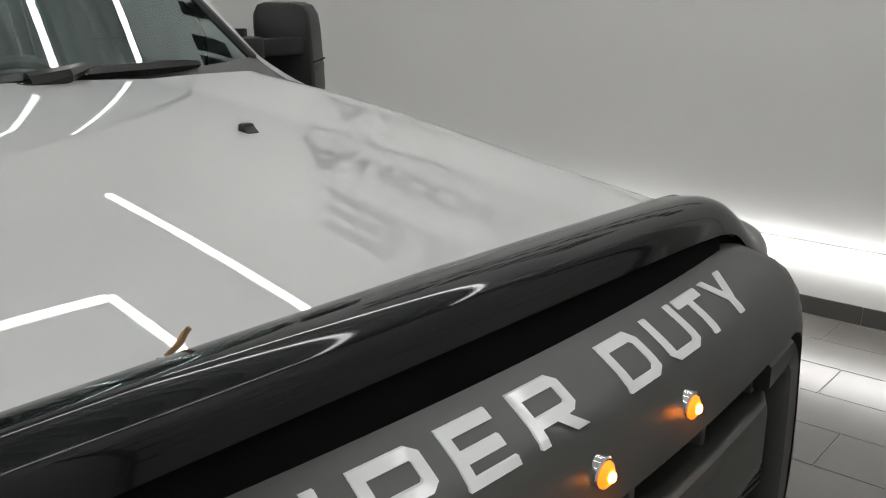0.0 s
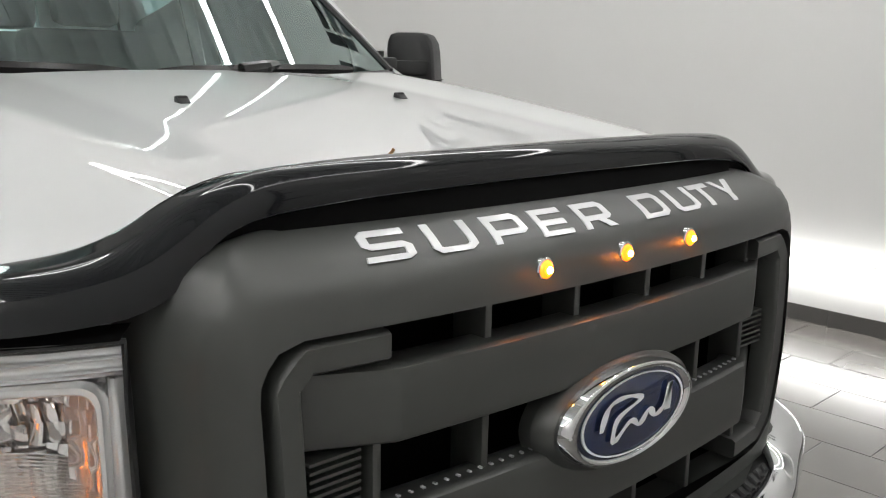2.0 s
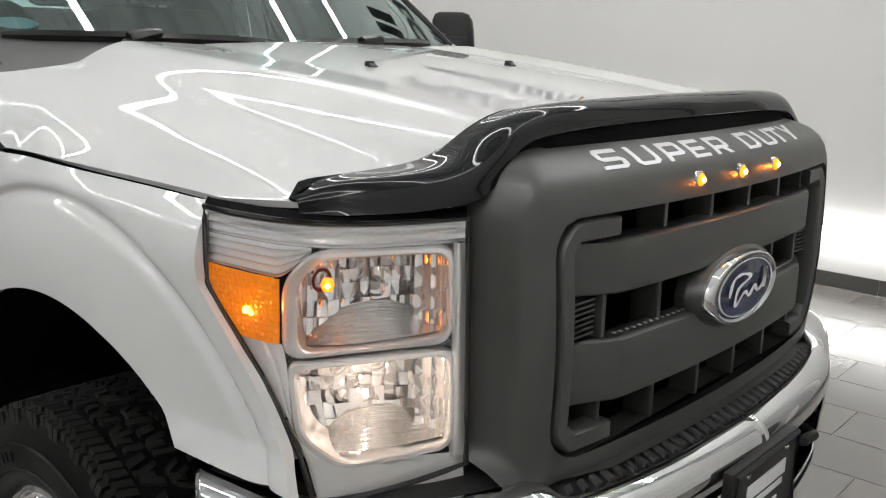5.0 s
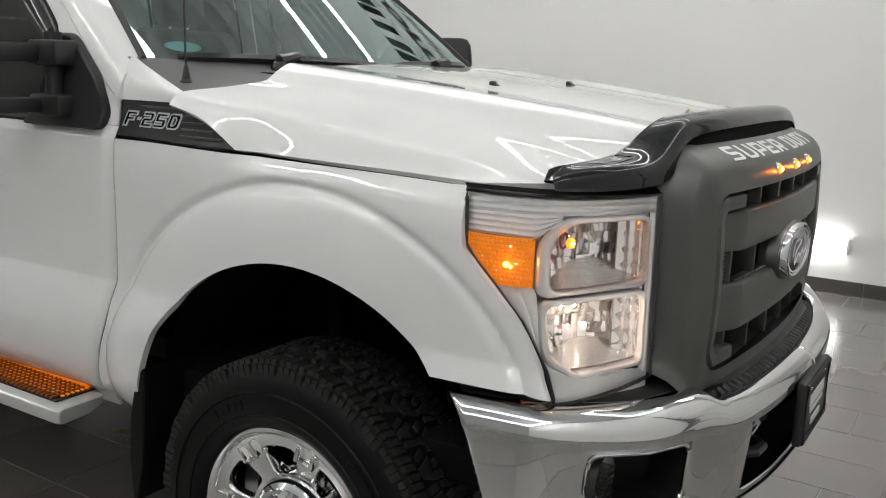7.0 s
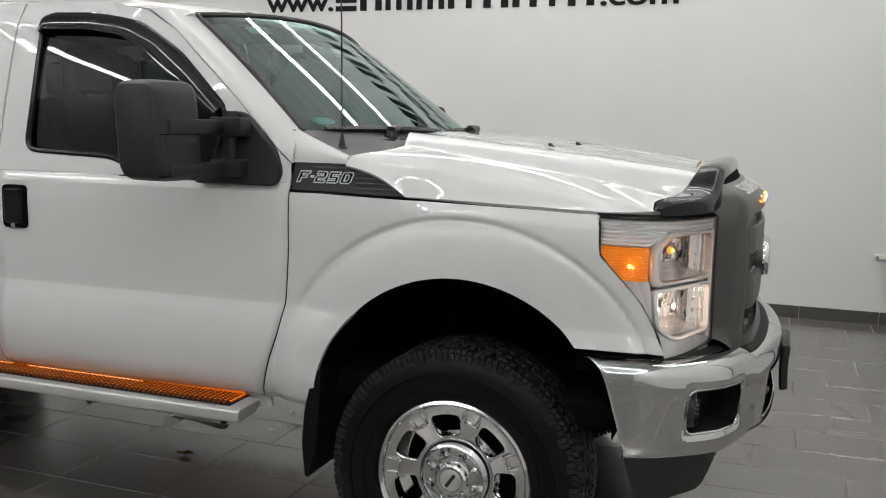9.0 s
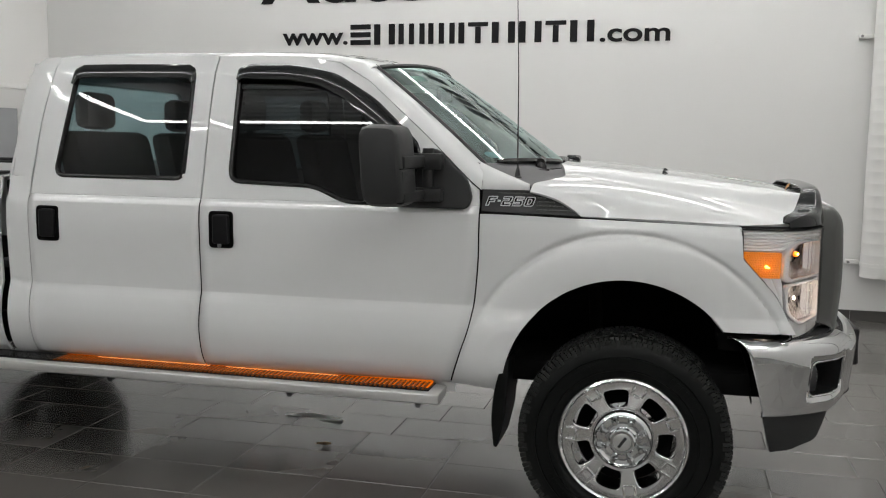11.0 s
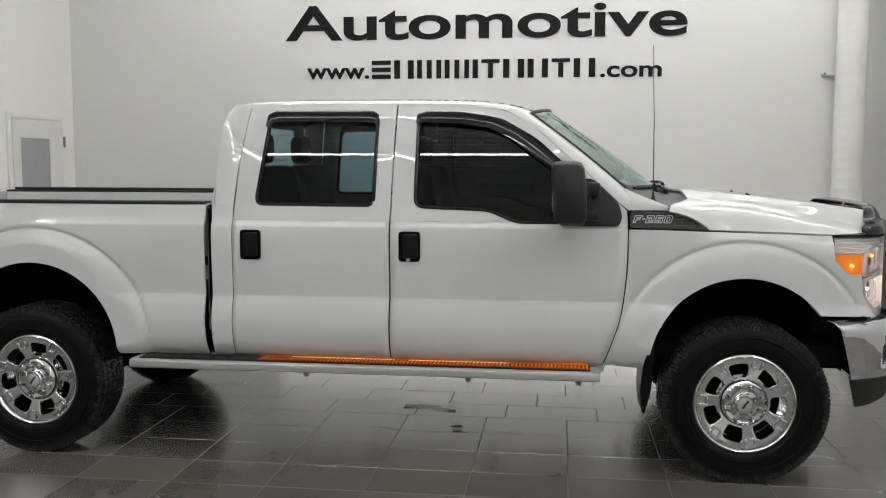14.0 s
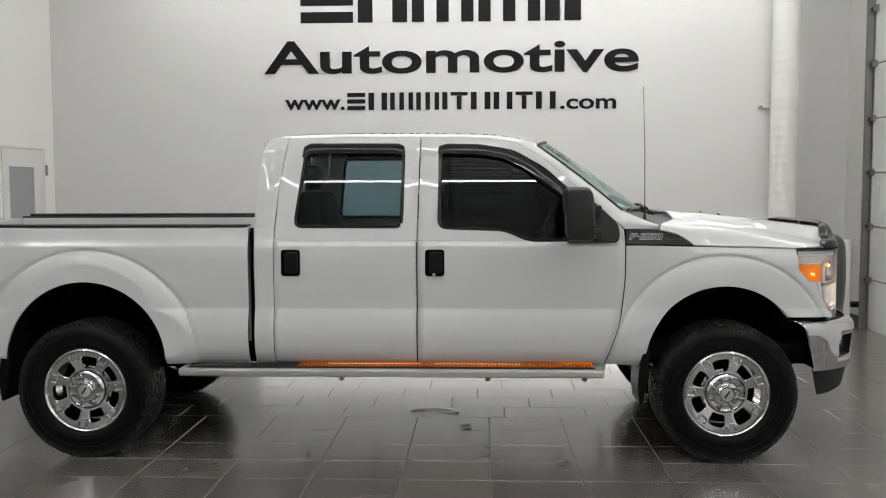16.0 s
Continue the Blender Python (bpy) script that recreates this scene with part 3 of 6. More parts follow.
def panel(name, xs, zlo, zhi, n, sgn, mat=PAINT, label="", parent=truck, inset=0.0):
    """A body side panel in columns between two heights."""
    bm = grid(xs, span(0, 1, n), lambda x, t: (x, sgn * (side(x, zlo(x) + (zhi(x) - zlo(x)) * t) - inset), zlo(x) + (zhi(x) - zlo(x)) * t), flip=sgn > 0)
    return part(name, bm, mat, parent, label, solid=0.014)


def arch(x, a, below=0.60):
    xc, zc, r, _ = a
    d = abs(x - xc)
    return zc + math.sqrt(r * r - d * d) if d < r else below


def seam_f(z):
    """Line between front door and fender."""
    return curve_at(z, [0.60, 0.74, 0.87, 1.0, 1.18, 1.45], [-0.733, -0.685, -0.645, -0.625, -0.613, -0.612])


def hood_line(x):
    """Height of the seam between hood and fender."""
    return curve_at(x, [-0.62, -0.2, 0.2, 0.43, 0.62], [1.345, 1.333, 1.322, 1.312, 1.305])


GZ = [1.44, 1.60, 1.80, 1.95, 1.985, 2.010]
GY = [0.931, 0.902, 0.858, 0.815, 0.798, 0.772]


def glass_y(z):
    return curve_at(z, GZ, GY)


DOOR_Z = sorted(set(span(0.603, 1.445, 60) + span(0.86, 0.965, 40) + span(1.32, 1.364, 26)))
REAR_WIN = rounded([(-2.64, 1.452), (-1.978, 1.448), (-1.968, 1.945), (-2.575, 1.952)], 0.045)
FRONT_WIN = rounded([(-1.748, 1.444), (-1.345, 1.430), (-1.20, 1.366), (-0.93, 1.366), (-0.88, 1.60), (-1.10, 1.80), (-1.30, 1.915), (-1.742, 1.945)], 0.05)


def up(sgn, off=0.0):
    return lambda x, z: (x, sgn * ((glass_y(z) if z > 1.44 else side(x, z)) - off), z)


def dense(points, n=5):
    out = []
    for i, p in enumerate(points):
        q = points[(i + 1) % len(points)]
        out += [(p[0] + (q[0] - p[0]) * k / n, p[1] + (q[1] - p[1]) * k / n) for k in range(n)]
    return out


def sheet_in(loop, mapper, flip=False, rows=30, cols=14):
    """A smooth sheet in level rows inside a closed outline."""
    zs_ = [p[1] for p in loop]
    rng_ = []
    for z in span(min(zs_) + 0.0005, max(zs_) - 0.0005, rows):
        cut = []
        for k, p in enumerate(loop):
            q = loop[k - 1]
            if (p[1] - z) * (q[1] - z) <= 0 and abs(p[1] - q[1]) > 1e-9:
                cut.append(p[0] + (q[0] - p[0]) * (z - p[1]) / (q[1] - p[1]))
        rng_.append((min(cut), max(cut), z))
    return grid(list(range(rows)), span(0, 1, cols), lambda i, t: mapper(rng_[int(i)][0] + (rng_[int(i)][1] - rng_[int(i)][0]) * t, rng_[int(i)][2]), flip=flip)


def door(sgn, front):
    name = "front_door" if front else "rear_door"
    d = new(name)
    d.parent = truck
    if front:
        xa, xb = (lambda z: -1.878), (lambda z: seam_f(z) - 0.004)
        outer = [(-1.878, 1.366)] + [(-1.86, 2.005), (-1.46, 1.998), (-1.27, 1.962), (-1.13, 1.885), (-0.86, 1.655), (-0.62, 1.43), (-0.616, 1.366)]
        win = FRONT_WIN
    else:
        xa, xb = (lambda z: -2.765), (lambda z: -1.886)
        outer = [(-2.765, 1.366), (-2.738, 1.70), (-2.69, 2.005), (-1.868, 2.005), (-1.886, 1.366)]
        win = REAR_WIN
    bm = grid([z for z in DOOR_Z if z < 1.365] + [1.365], span(0, 1, 26), lambda z, t: (xa(z) + (xb(z) - xa(z)) * t, sgn * side(xa(z) + (xb(z) - xa(z)) * t, z), z), flip=sgn < 0)
    part("door_skin", bm, PAINT, d, solid=0.014, split=False)
    part("window_frame", plate(dense(outer, 8), [win], up(sgn), flip=sgn > 0), PAINT, d, solid=0.012)
    part("window_pane", sheet_in(win, up(sgn, 0.016), flip=sgn < 0), TINTED if front else PRIVACY, d, "dark tinted glass")
    part("window_seal", tube([up(sgn, 0.004)(*p) for p in win], 0.012, 8, closed=True), SEAL, d, "black rubber seal")
    # smoked rain visor along the upper edge
    if front:
        path = [(-1.758, 1.90), (-1.752, 1.945), (-1.70, 1.962), (-1.50, 1.958), (-1.33, 1.93), (-1.20, 1.87), (-1.05, 1.755), (-0.90, 1.615)]
        low = [(-1.735, 1.885), (-1.72, 1.90), (-1.68, 1.897), (-1.50, 1.892), (-1.36, 1.870), (-1.24, 1.815), (-1.09, 1.70), (-0.925, 1.585)]
    else:
        path = [(-2.605, 1.88), (-2.595, 1.945), (-2.55, 1.968), (-2.3, 1.968), (-2.0, 1.965), (-1.965, 1.945), (-1.958, 1.89)]
        low = [(-2.575, 1.875), (-2.56, 1.90), (-2.52, 1.905), (-2.3, 1.905), (-2.02, 1.903), (-1.985, 1.898), (-1.978, 1.885)]
    m = len(path)
    bm = grid(span(0, m - 1, 4 * m), [0, 0.08, 0.18, 0.3, 0.45, 0.6, 0.8, 1.0], lambda u, v: up(sgn, -0.004 - 0.020 * math.sin(math.pi * min(1, v * 1.15) * 0.62) ** 0.8)(
        *[(lerp(u, range(m), [p[i] for p in path]) * (1 - v) + lerp(u, range(m), [p[i] for p in low]) * v) for i in (0, 1)]), flip=sgn < 0)
    part("rain_visor", bm, VISOR, d, "smoked acrylic rain visor", solid=0.004)
    # handle in its black bucket
    hx = -1.832 if front else -2.719
    a, b = hx, hx + 0.118
    w = side(hx, 1.23)
    hb = part("handle_bucket", prism(rounded([(a, 1.148), (b, 1.148), (b, 1.312), (a, 1.312)], 0.022), lambda x, z: (x, sgn * (side(x, z) - 0.006), z), (0, sgn * 0.014, 0)), DARK, d, "black plastic handle bucket", bevel=0.004)
    part("handle_grip", prism(rounded([(a + 0.028, 1.168), (b - 0.012, 1.168), (b - 0.012, 1.298), (a + 0.028, 1.298)], 0.014), lambda x, z: (x, sgn * (side(x, z) + 0.006), z), (0, sgn * 0.024, 0)), HANDLE, hb, bevel=0.006)
    if front:
        part("lock", lathe([(0, -0.004), (0.011, -0.004), (0.011, 0.003), (0, 0.004)], 14, (a + 0.055, sgn * (w + 0.008), 1.160), "y"), CHROME, hb)
    return d


for s in (-1, 1):
    door(s, True)
    door(s, False)
    # black tubes paint the shade down the door seams
    for line in (seam_f, lambda z: -1.882, lambda z: -2.767):
        part("door_gap_shade", tube([(line(z) - 0.0005, s * (side(line(z), z) - 0.0075), z) for z in span(0.615, 1.355, 30)], 0.0045, 6), DARK, truck, "black tube for the shade in the door gap")


def columns(a, x_from, x_to, extra):
    xc, zc, r, _ = a
    ins = [xc - r * math.cos(math.pi * k / 110) for k in range(111)]
    xs = [x for x in ins if x_from < x < x_to] + extra + [x_from, x_to]
    return sorted(set(round(x, 4) for x in xs))


for s in (-1, 1):
    # fender: a rear post that follows the door seam, and the arch over the wheel
    fen = new("fender")
    fen.parent = truck
    bm = grid(span(0.60, hood_line(-0.499) - 0.008, 84), span(0, 1, 18), lambda z, t: (seam_f(z) + 0.003 + (-0.499 - seam_f(z) - 0.003) * t, s * side(seam_f(z) + 0.003 + (-0.499 - seam_f(z) - 0.003) * t, z), z), flip=s < 0)
    xs = columns(AF, -0.499, 0.375, [0.31, 0.34])
    grid(xs, span(0, 1, 84), lambda x, t: (x, s * side(x, arch(x, AF) + (hood_line(x) - 0.008 - arch(x, AF)) * t), arch(x, AF) + (hood_line(x) - 0.008 - arch(x, AF)) * t), flip=s > 0, bm=bm)

    def front_x(z):
        return curve_at(z, [0.895, 0.94, 1.036, 1.097, 1.161, 1.188, 1.31], [0.646, 0.620, 0.568, 0.517, 0.458, 0.436, 0.427])
    z0 = arch(0.375, AF)
    grid(span(0, 1, 84), span(0, 1, 20), lambda t, q: (lambda z: (0.375 + (front_x(z) - 0.375) * q, s * side(0.375 + (front_x(z) - 0.375) * q, z), z))(z0 + (hood_line(0.375) - 0.008 - z0) * t), flip=s < 0, bm=bm)
    part("fender_skin", bm, PAINT, fen, solid=0.020)
    part("seam_seal", tube([(x, s * (side(x, hood_line(x) - 0.01) - 0.020), hood_line(x) - 0.006) for x in span(-0.22, 0.425, 24)], 0.008, 6), DARK, fen)
    # bed side with its rear arch
    bed_x = columns(AR, -4.46, AR[0] + AR[2] + 0.001, [])
    bs = new("bed_side")
    bs.parent = truck
    bm = grid(bed_x, span(0, 1, 84), lambda x, t: (x, s * side(x, arch(x, AR) + (1.443 - arch(x, AR)) * t), arch(x, AR) + (1.443 - arch(x, AR)) * t), flip=s > 0)
    grid(span(-3.441, -2.928, 30), span(0.60, 1.443, 150), lambda x, z: (x, s * side(x, z), z), flip=s > 0, bm=bm)
    grid(span(-5.26, -4.46, 40), span(0.60, 1.443, 150), lambda x, z: (x, s * side(x, z), z), flip=s > 0, bm=bm)
    # rolled top edge and front return
    grid(span(-5.26, -2.928, 24), span(0, 1, 8), lambda x, t: (x, s * (0.931 - 0.10 * t + 0.0), 1.443 + 0.012 * math.sin(t * math.pi / 2)), flip=s > 0, bm=bm)
    part("bed_skin", bm, PAINT, bs, solid=0.012)
    lip = [(AR[0] - AR[2] * math.cos(math.pi * k / 40), AR[1] + AR[2] * math.sin(math.pi * k / 40)) for k in range(0, 41)]
    bm = grid(list(range(len(lip))), [0.0, 0.008, 0.018], lambda k, d: (lip[int(k)][0], s * (side(*lip[int(k)]) - d), lip[int(k)][1]))
    part("arch_lip", bm, PAINT, bs)
    part("bed_rail_cap", box(-5.25, -2.94, s * 0.87 - 0.058, s * 0.87 + 0.058, 1.447, 1.464, 0.006), TRIM, bs, "black plastic bed rail cap")
    # bed rail tube with stakes
    far_side = s > 0
    rail = None if not far_side else part("bed_rail", tube([(-5.2, s * 0.86, 1.474), (-2.99, s * 0.86, 1.474)], 0.011, 10), TRIM, truck, "black cargo rail")
    for x in (-5.1, -4.2, -3.4, -3.02) if far_side else ():
        part("rail_foot", box(x - 0.025, x + 0.025, s * 0.86 - 0.014, s * 0.86 + 0.014, 1.46, 1.476, 0.004), TRIM, rail)
    # sill between the wheels, and cab corner behind the rear door
    bm = grid(span(-2.886, -2.769, 6), span(0.605, 1.445, 40), lambda x, z: (x, s * side(x, z), z), flip=s > 0)
    corner = [(1.445, -2.886, 0.930), (1.6, -2.884, 0.903), (1.75, -2.874, 0.868), (1.88, -2.860, 0.835), (1.96, -2.835, 0.80), (2.005, -2.80, 0.765)]
    zc_ = [c[0] for c in corner]
    grid(span(1.445, 2.006, 14), span(0, 1, 6), lambda z, t: (lambda xa, xb: (xa + (xb - xa) * t, s * (glass_y(z) - 0.02 * (1 - t) ** 2), z))(curve_at(z, zc_, [c[1] for c in corner]), curve_at(z, [1.445, 1.70, 2.006], [-2.769, -2.742, -2.694])), flip=s < 0, bm=bm)
    part("cab_corner", bm, PAINT, truck, solid=0.012)
    bm = grid(span(-2.92, -0.72, 20), span(0.555, 0.60, 5), lambda x, z: (x, s * (side(x, z) - 0.012), z), flip=s > 0)
    part("sill", bm, PAINT, truck, solid=0.01)


# roof
def roof_z(x, y):
    e = curve_at(x, [-2.86, -2.83, -2.78, -2.6, -2.38, -1.85, -1.46, -1.25, -1.13, -1.03], [1.93, 1.975, 2.004, 2.016, 2.020, 2.018, 2.010, 1.985, 1.952, 1.915])
    return e + 0.048 * (1 - (y / 0.775) ** 2) - 0.02 * max(0.0, (abs(y) - 0.70) / 0.075) ** 2


bm = grid(span(0, 1, 36), span(-0.775, 0.775, 41), lambda t, y: (lambda x: (x, y, roof_z(x, y)))(-2.85 + (1.70 + 0.10 * (1 - (y / 0.775) ** 2)) * t), flip=False)
part("roof", bm, PAINT, truck, solid=0.015)
# cab back wall with its window
part("cab_back", plate([(-0.92, 1.0), (0.92, 1.0), (0.92, 1.46), (0.76, 1.98), (-0.76, 1.98), (-0.92, 1.46)], [rounded([(-0.62, 1.50), (0.62, 1.50), (0.56, 1.90), (-0.56, 1.90)], 0.06)], lambda y, z: (-2.885 + 0.08 * max(0, (z - 1.5)), y, z), flip=False), PAINT, truck, solid=0.012)
part("back_window", plate(rounded([(-0.63, 1.49), (0.63, 1.49), (0.57, 1.91), (-0.57, 1.91)], 0.06), [], lambda y, z: (-2.872 + 0.08 * max(0, (z - 1.5)), y, z)), BACK_GLASS, truck, "greenish back glass", smooth=False)


# windscreen between its pillars
def ws(y, t):
    """t: 0 at the cowl, 1 at the roof; y: -1 to 1 across."""
    lo = Vector((-0.621 + 0.25 * (1 - y * y), 0.849 * y, 1.538 - 0.012 * (1 - y * y)))
    hi = Vector((-1.148 + 0.10 * (1 - y * y), 0.707 * y, 1.957 + 0.045 * (1 - y * y)))
    p = lo.lerp(hi, t)
    bulge = 0.009 * math.sin(math.pi * t)
    return (p.x + bulge * 0.6, p.y, p.z + bulge * 0.75)


bm = grid(span(-0.985, 0.985, 33), span(0.0, 0.985, 15), ws)
part("windshield", bm, WINDSHIELD, truck, "greenish laminated windshield glass")
edge = [ws(-1 + 2 * k / 24, 0.99) for k in range(25)]
part("windshield_seal", tube([ws(-0.99, k / 12) for k in range(13)] + edge + [ws(0.99, 1 - k / 12) for k in range(13)], 0.011, 6), TRIM, truck, "black rubber seal")
for s in (-1, 1):
    # A-pillar
    top = [(-1.272, 0.797, 1.968), (-1.13, 0.836, 1.888), (-0.86, 0.889, 1.660), (-0.66, 0.925, 1.472), (-0.610, 0.930, 1.432)]

    def pil(t, q):
        a = Vector(ws(s, 1.03 - 1.03 * t))
        k = t * (len(top) - 1)
        b = Vector([lerp(k, range(len(top)), [p[i] for p in top]) for i in range(3)])
        b.y *= s
        p = a.lerp(b, q)
        out = 0.022 * math.sin(math.pi * q)
        return (p.x + out * 0.35, p.y + s * out, p.z + out * 0.25)
    part("a_pillar", grid(span(0, 1, 24), span(0, 1, 9), pil, flip=s < 0), PAINT, truck, solid=0.012)
    # fender crown behind the hood, up to the pillar's foot
    def crown(t, q):
        x = -0.618 + 0.207 * t
        a = Vector((x, s * (side(x, 1.43) + 0.002), 1.434))
        b = Vector((x - 0.012 * (1 - t), s * (0.862 + 0.022 * t), 1.548 - 0.090 * t ** 0.9))
        p = a.lerp(b, q)
        return (p.x, p.y + s * 0.012 * math.sin(math.pi * q), p.z + 0.010 * math.sin(math.pi * q))
    part("cowl_corner", grid(span(0, 1, 10), span(0, 1, 12), crown, flip=s > 0), PAINT, truck, solid=0.01)
    # vent badge on the fender
    vent = part("fender_vent", grid(span(-0.605, -0.200, 28), span(0, 1, 8), lambda x, t: (lambda zb, zt: (x, s * (side(x, zb + (zt - zb) * t) + 0.004), zb + (zt - zb) * t))(lerp(x, [-0.605, -0.2], [1.345, 1.336]), curve_at(x, [-0.605, -0.40, -0.31, -0.24, -0.20], [1.434, 1.428, 1.405, 1.368, 1.338])), flip=s > 0), TRIM, truck, "black ribbed fender vent", solid=0.016)
    for k in range(5):
        z = 1.354 + 0.0165 * k
        xe = -0.235 - 0.036 * k
        part("vent_rib", box(-0.378 if k < 4 else -0.56, xe, s * (side(-0.35, z) + 0.005) - 0.004, s * (side(-0.35, z) + 0.005) + 0.004, z - 0.003, z + 0.003, 0.001), GRILLE, vent)
    for ch, a, b in (("F", -0.592, -0.552), ("-", -0.548, -0.535), ("2", -0.529, -0.488), ("5", -0.482, -0.441), ("0", -0.435, -0.394)):
        for edge, mat, off in ((0.0, BADGE_EDGE, 0.0066), (0.10, DARK, 0.0074)):
            def put(u, v, front):
                z = 1.368 + 0.040 * v
                x = a + (b - a) * u + 0.014 * v
                x = x if s < 0 else -0.98 - x
                return (x, s * (side(x, z) + (off if front else 0.002)), z)
            bm = raised(ch, put, 0.38, 0.30, 0, edge)
            part("badge_mark", bm, mat, vent, "chrome outlined badge mark" if not edge else "", smooth=False)


# hood
def hood_top(x):
    return 1.5125 - 0.0987 * x - 0.0297 * x * x


def hood_drop(x, y):
    """Fall of the hood below its middle line, without the creases."""
    a = 0.046 * y * y + 0.118 * max(0.0, y - 0.36) ** 2 + 0.55 * max(0.0, y - 0.66) ** 3
    b = 0.050 * y * y + 0.40 * max(0.0, y - 0.40) ** 2 + 1.1 * max(0.0, y - 0.70) ** 3
    c = 0.046 * y * y + 0.082 / (1 + math.exp(-(y - 0.588) / 0.024)) + 0.05 * max(0.0, y - 0.65)
    p, q, r = x + 0.4, x - 0.2, x - 0.7
    return a * q * r / 0.66 - b * p * r / 0.30 + c * p * q / 0.55


def hood_z(x, y):
    """A crowned middle, a ridge on each side of it, a straight flank between two creases, then the falling wings."""
    y = min(abs(y), 0.93)
    y1 = curve_at(x, [-0.4, -0.07, 0.25, 0.53, 0.75], [0.600, 0.585, 0.545, 0.516, 0.520])
    y2 = curve_at(x, [-0.4, 0.19, 0.35, 0.58, 0.75], [0.720, 0.695, 0.680, 0.655, 0.650])
    trough = 0.060 * 0.38 ** 2
    if y < 0.38:
        d = 0.060 * y * y
    elif y < y1:
        d = trough + (0.0015 - trough) * (y - 0.38) / (y1 - 0.38)
    elif y > y2:
        d = hood_drop(x, y)
    else:
        t = (y - y1) / (y2 - y1)
        d = 0.0015 + (hood_drop(x, y2) - 0.0015) * (0.45 * t + 0.55 * t * t)
    return hood_top(x) - d


def hood_w(x):
    return side(x, 1.34) + 0.005


def hood_xy(t, v):
    """t: 0 at the windscreen, 1 at the nose; v across, -1 to 1."""
    a = abs(v)
    xr = curve_at(a, [0, 0.5, 0.64, 0.72, 0.78, 0.86, 0.95, 1.0], [-0.350, -0.340, -0.318, -0.298, -0.288, -0.325, -0.385, -0.405])
    xf = curve_at(a, [0, 0.5, 0.66, 0.74, 0.84, 0.92, 0.97, 1.0], [0.765, 0.757, 0.745, 0.735, 0.70, 0.64, 0.55, 0.44])
    x = xr + (xf - xr) * t
    return x, v * hood_w(x)


def hood_edge(x):
    """Lower edge of the hood: over the vent badge, then along the fender."""
    if x < -0.20:
        return curve_at(x, [-0.42, -0.40, -0.31, -0.24, -0.20], [1.433, 1.430, 1.407, 1.370, 1.337])
    return hood_line(x) + 0.002


def hood_pt(t, v):
    x, y = hood_xy(t, v)
    edge = hood_edge(x)
    z = hood_z(x, y)
    a = abs(v)
    a0 = lerp(x, [-0.38, -0.12], [0.968, 0.93])
    if a > a0:
        z = z + (edge - z) * ((a - a0) / (1 - a0)) ** 2
    return (x, y, z)


vs = [math.copysign(1 - (1 - abs(k)) ** 1.3, k) for k in span(-1, 1, 141)]
part("hood", eased(span(0, 1, 90), vs, hood_pt, 4), PAINT, truck, solid=0.012)
# washer nozzles
for y in (-0.25, 0.25):
    z = hood_z(0.12, y)
    bm = box(0.107, 0.133, y - 0.011, y + 0.011, z - 0.004, z + 0.012, 0.004)
    for v in bm.verts:
        if v.co.z > z + 0.006:
            v.co.x = 0.115 + (v.co.x - 0.12) * 0.5
    part("washer_nozzle", bm, TRIM, truck, "small black washer nozzle")
# cowl grille under the windscreen
bm = grid(span(-1.03, 1.03, 33), span(0, 1, 6), lambda y, t: (lambda a, b: (a[0] + (b[0] - a[0]) * t, a[1] + (b[1] - a[1]) * t, a[2] + (b[2] - a[2]) * t - 0.02 * math.sin(math.pi * t)))(ws(y, 0.01), (hood_xy(0, y * 0.95)[0] + 0.03, hood_xy(0, y * 0.95)[1], hood_pt(0, y * 0.95)[2] - 0.014)))
cowl = part("cowl", bm, COWL, truck, "grey plastic cowl panel")
for k in range(14):
    y = -0.6 + 0.092 * k
    x = (ws(y / 0.85, 0)[0] + hood_xy(0, y / 0.9)[0]) / 2
    part("cowl_slot", box(x - 0.03, x + 0.03, y - 0.012, y + 0.012, 1.502, 1.512, 0.003), DARK, cowl)
# wipers: each blade lies low on the glass, its arm runs back to a capped pivot on the cowl
for yp, y0, y1 in ((-0.526, -0.762, -0.12), (0.143, -0.05, 0.60)):
    pts = [(lambda p: (p[0] + 0.010, p[1], p[2] + 0.002 + 0.006 * math.sin(math.pi * k / 10)))(ws((y0 + (y1 - y0) * k / 10) / 0.849, 0.02)) for k in range(11)]
    mid_ = pts[5]
    px_ = ws(yp / 0.849, 0.0)[0] + 0.045
    w = part("wiper_arm", tube([(px_, yp, 1.540), (px_ + 0.005, (yp + mid_[1]) / 2, 1.552), (mid_[0] + 0.012, mid_[1], mid_[2] + 0.012)], [0.021, 0.016, 0.011], 8), TREAD, truck, "black wiper arm")
    part("wiper_blade", tube(pts, [0.008] + [0.0145] * 9 + [0.008], 6), TREAD, w)
    part("wiper_pivot", lathe([(0.026, 0), (0.026, 0.020), (0.018, 0.034), (0, 0.038)], 16, (px_, yp, 1.508), "z"), TREAD, w)
# whip antenna
an = part("antenna_mast", tube([(-0.478, -0.82, 1.50), (-0.482, -0.82, 1.9), (-0.495, -0.82, 2.30)], [0.0032, 0.0026, 0.0016], 6), TRIM, truck, "thin black whip antenna")
part("antenna_base", lathe([(0.020, 0), (0.019, 0.006), (0.012, 0.012), (0.008, 0.034), (0.004, 0.05), (0, 0.052)], 16, (-0.478, -0.82, 1.478), "z"), TRIM, an)

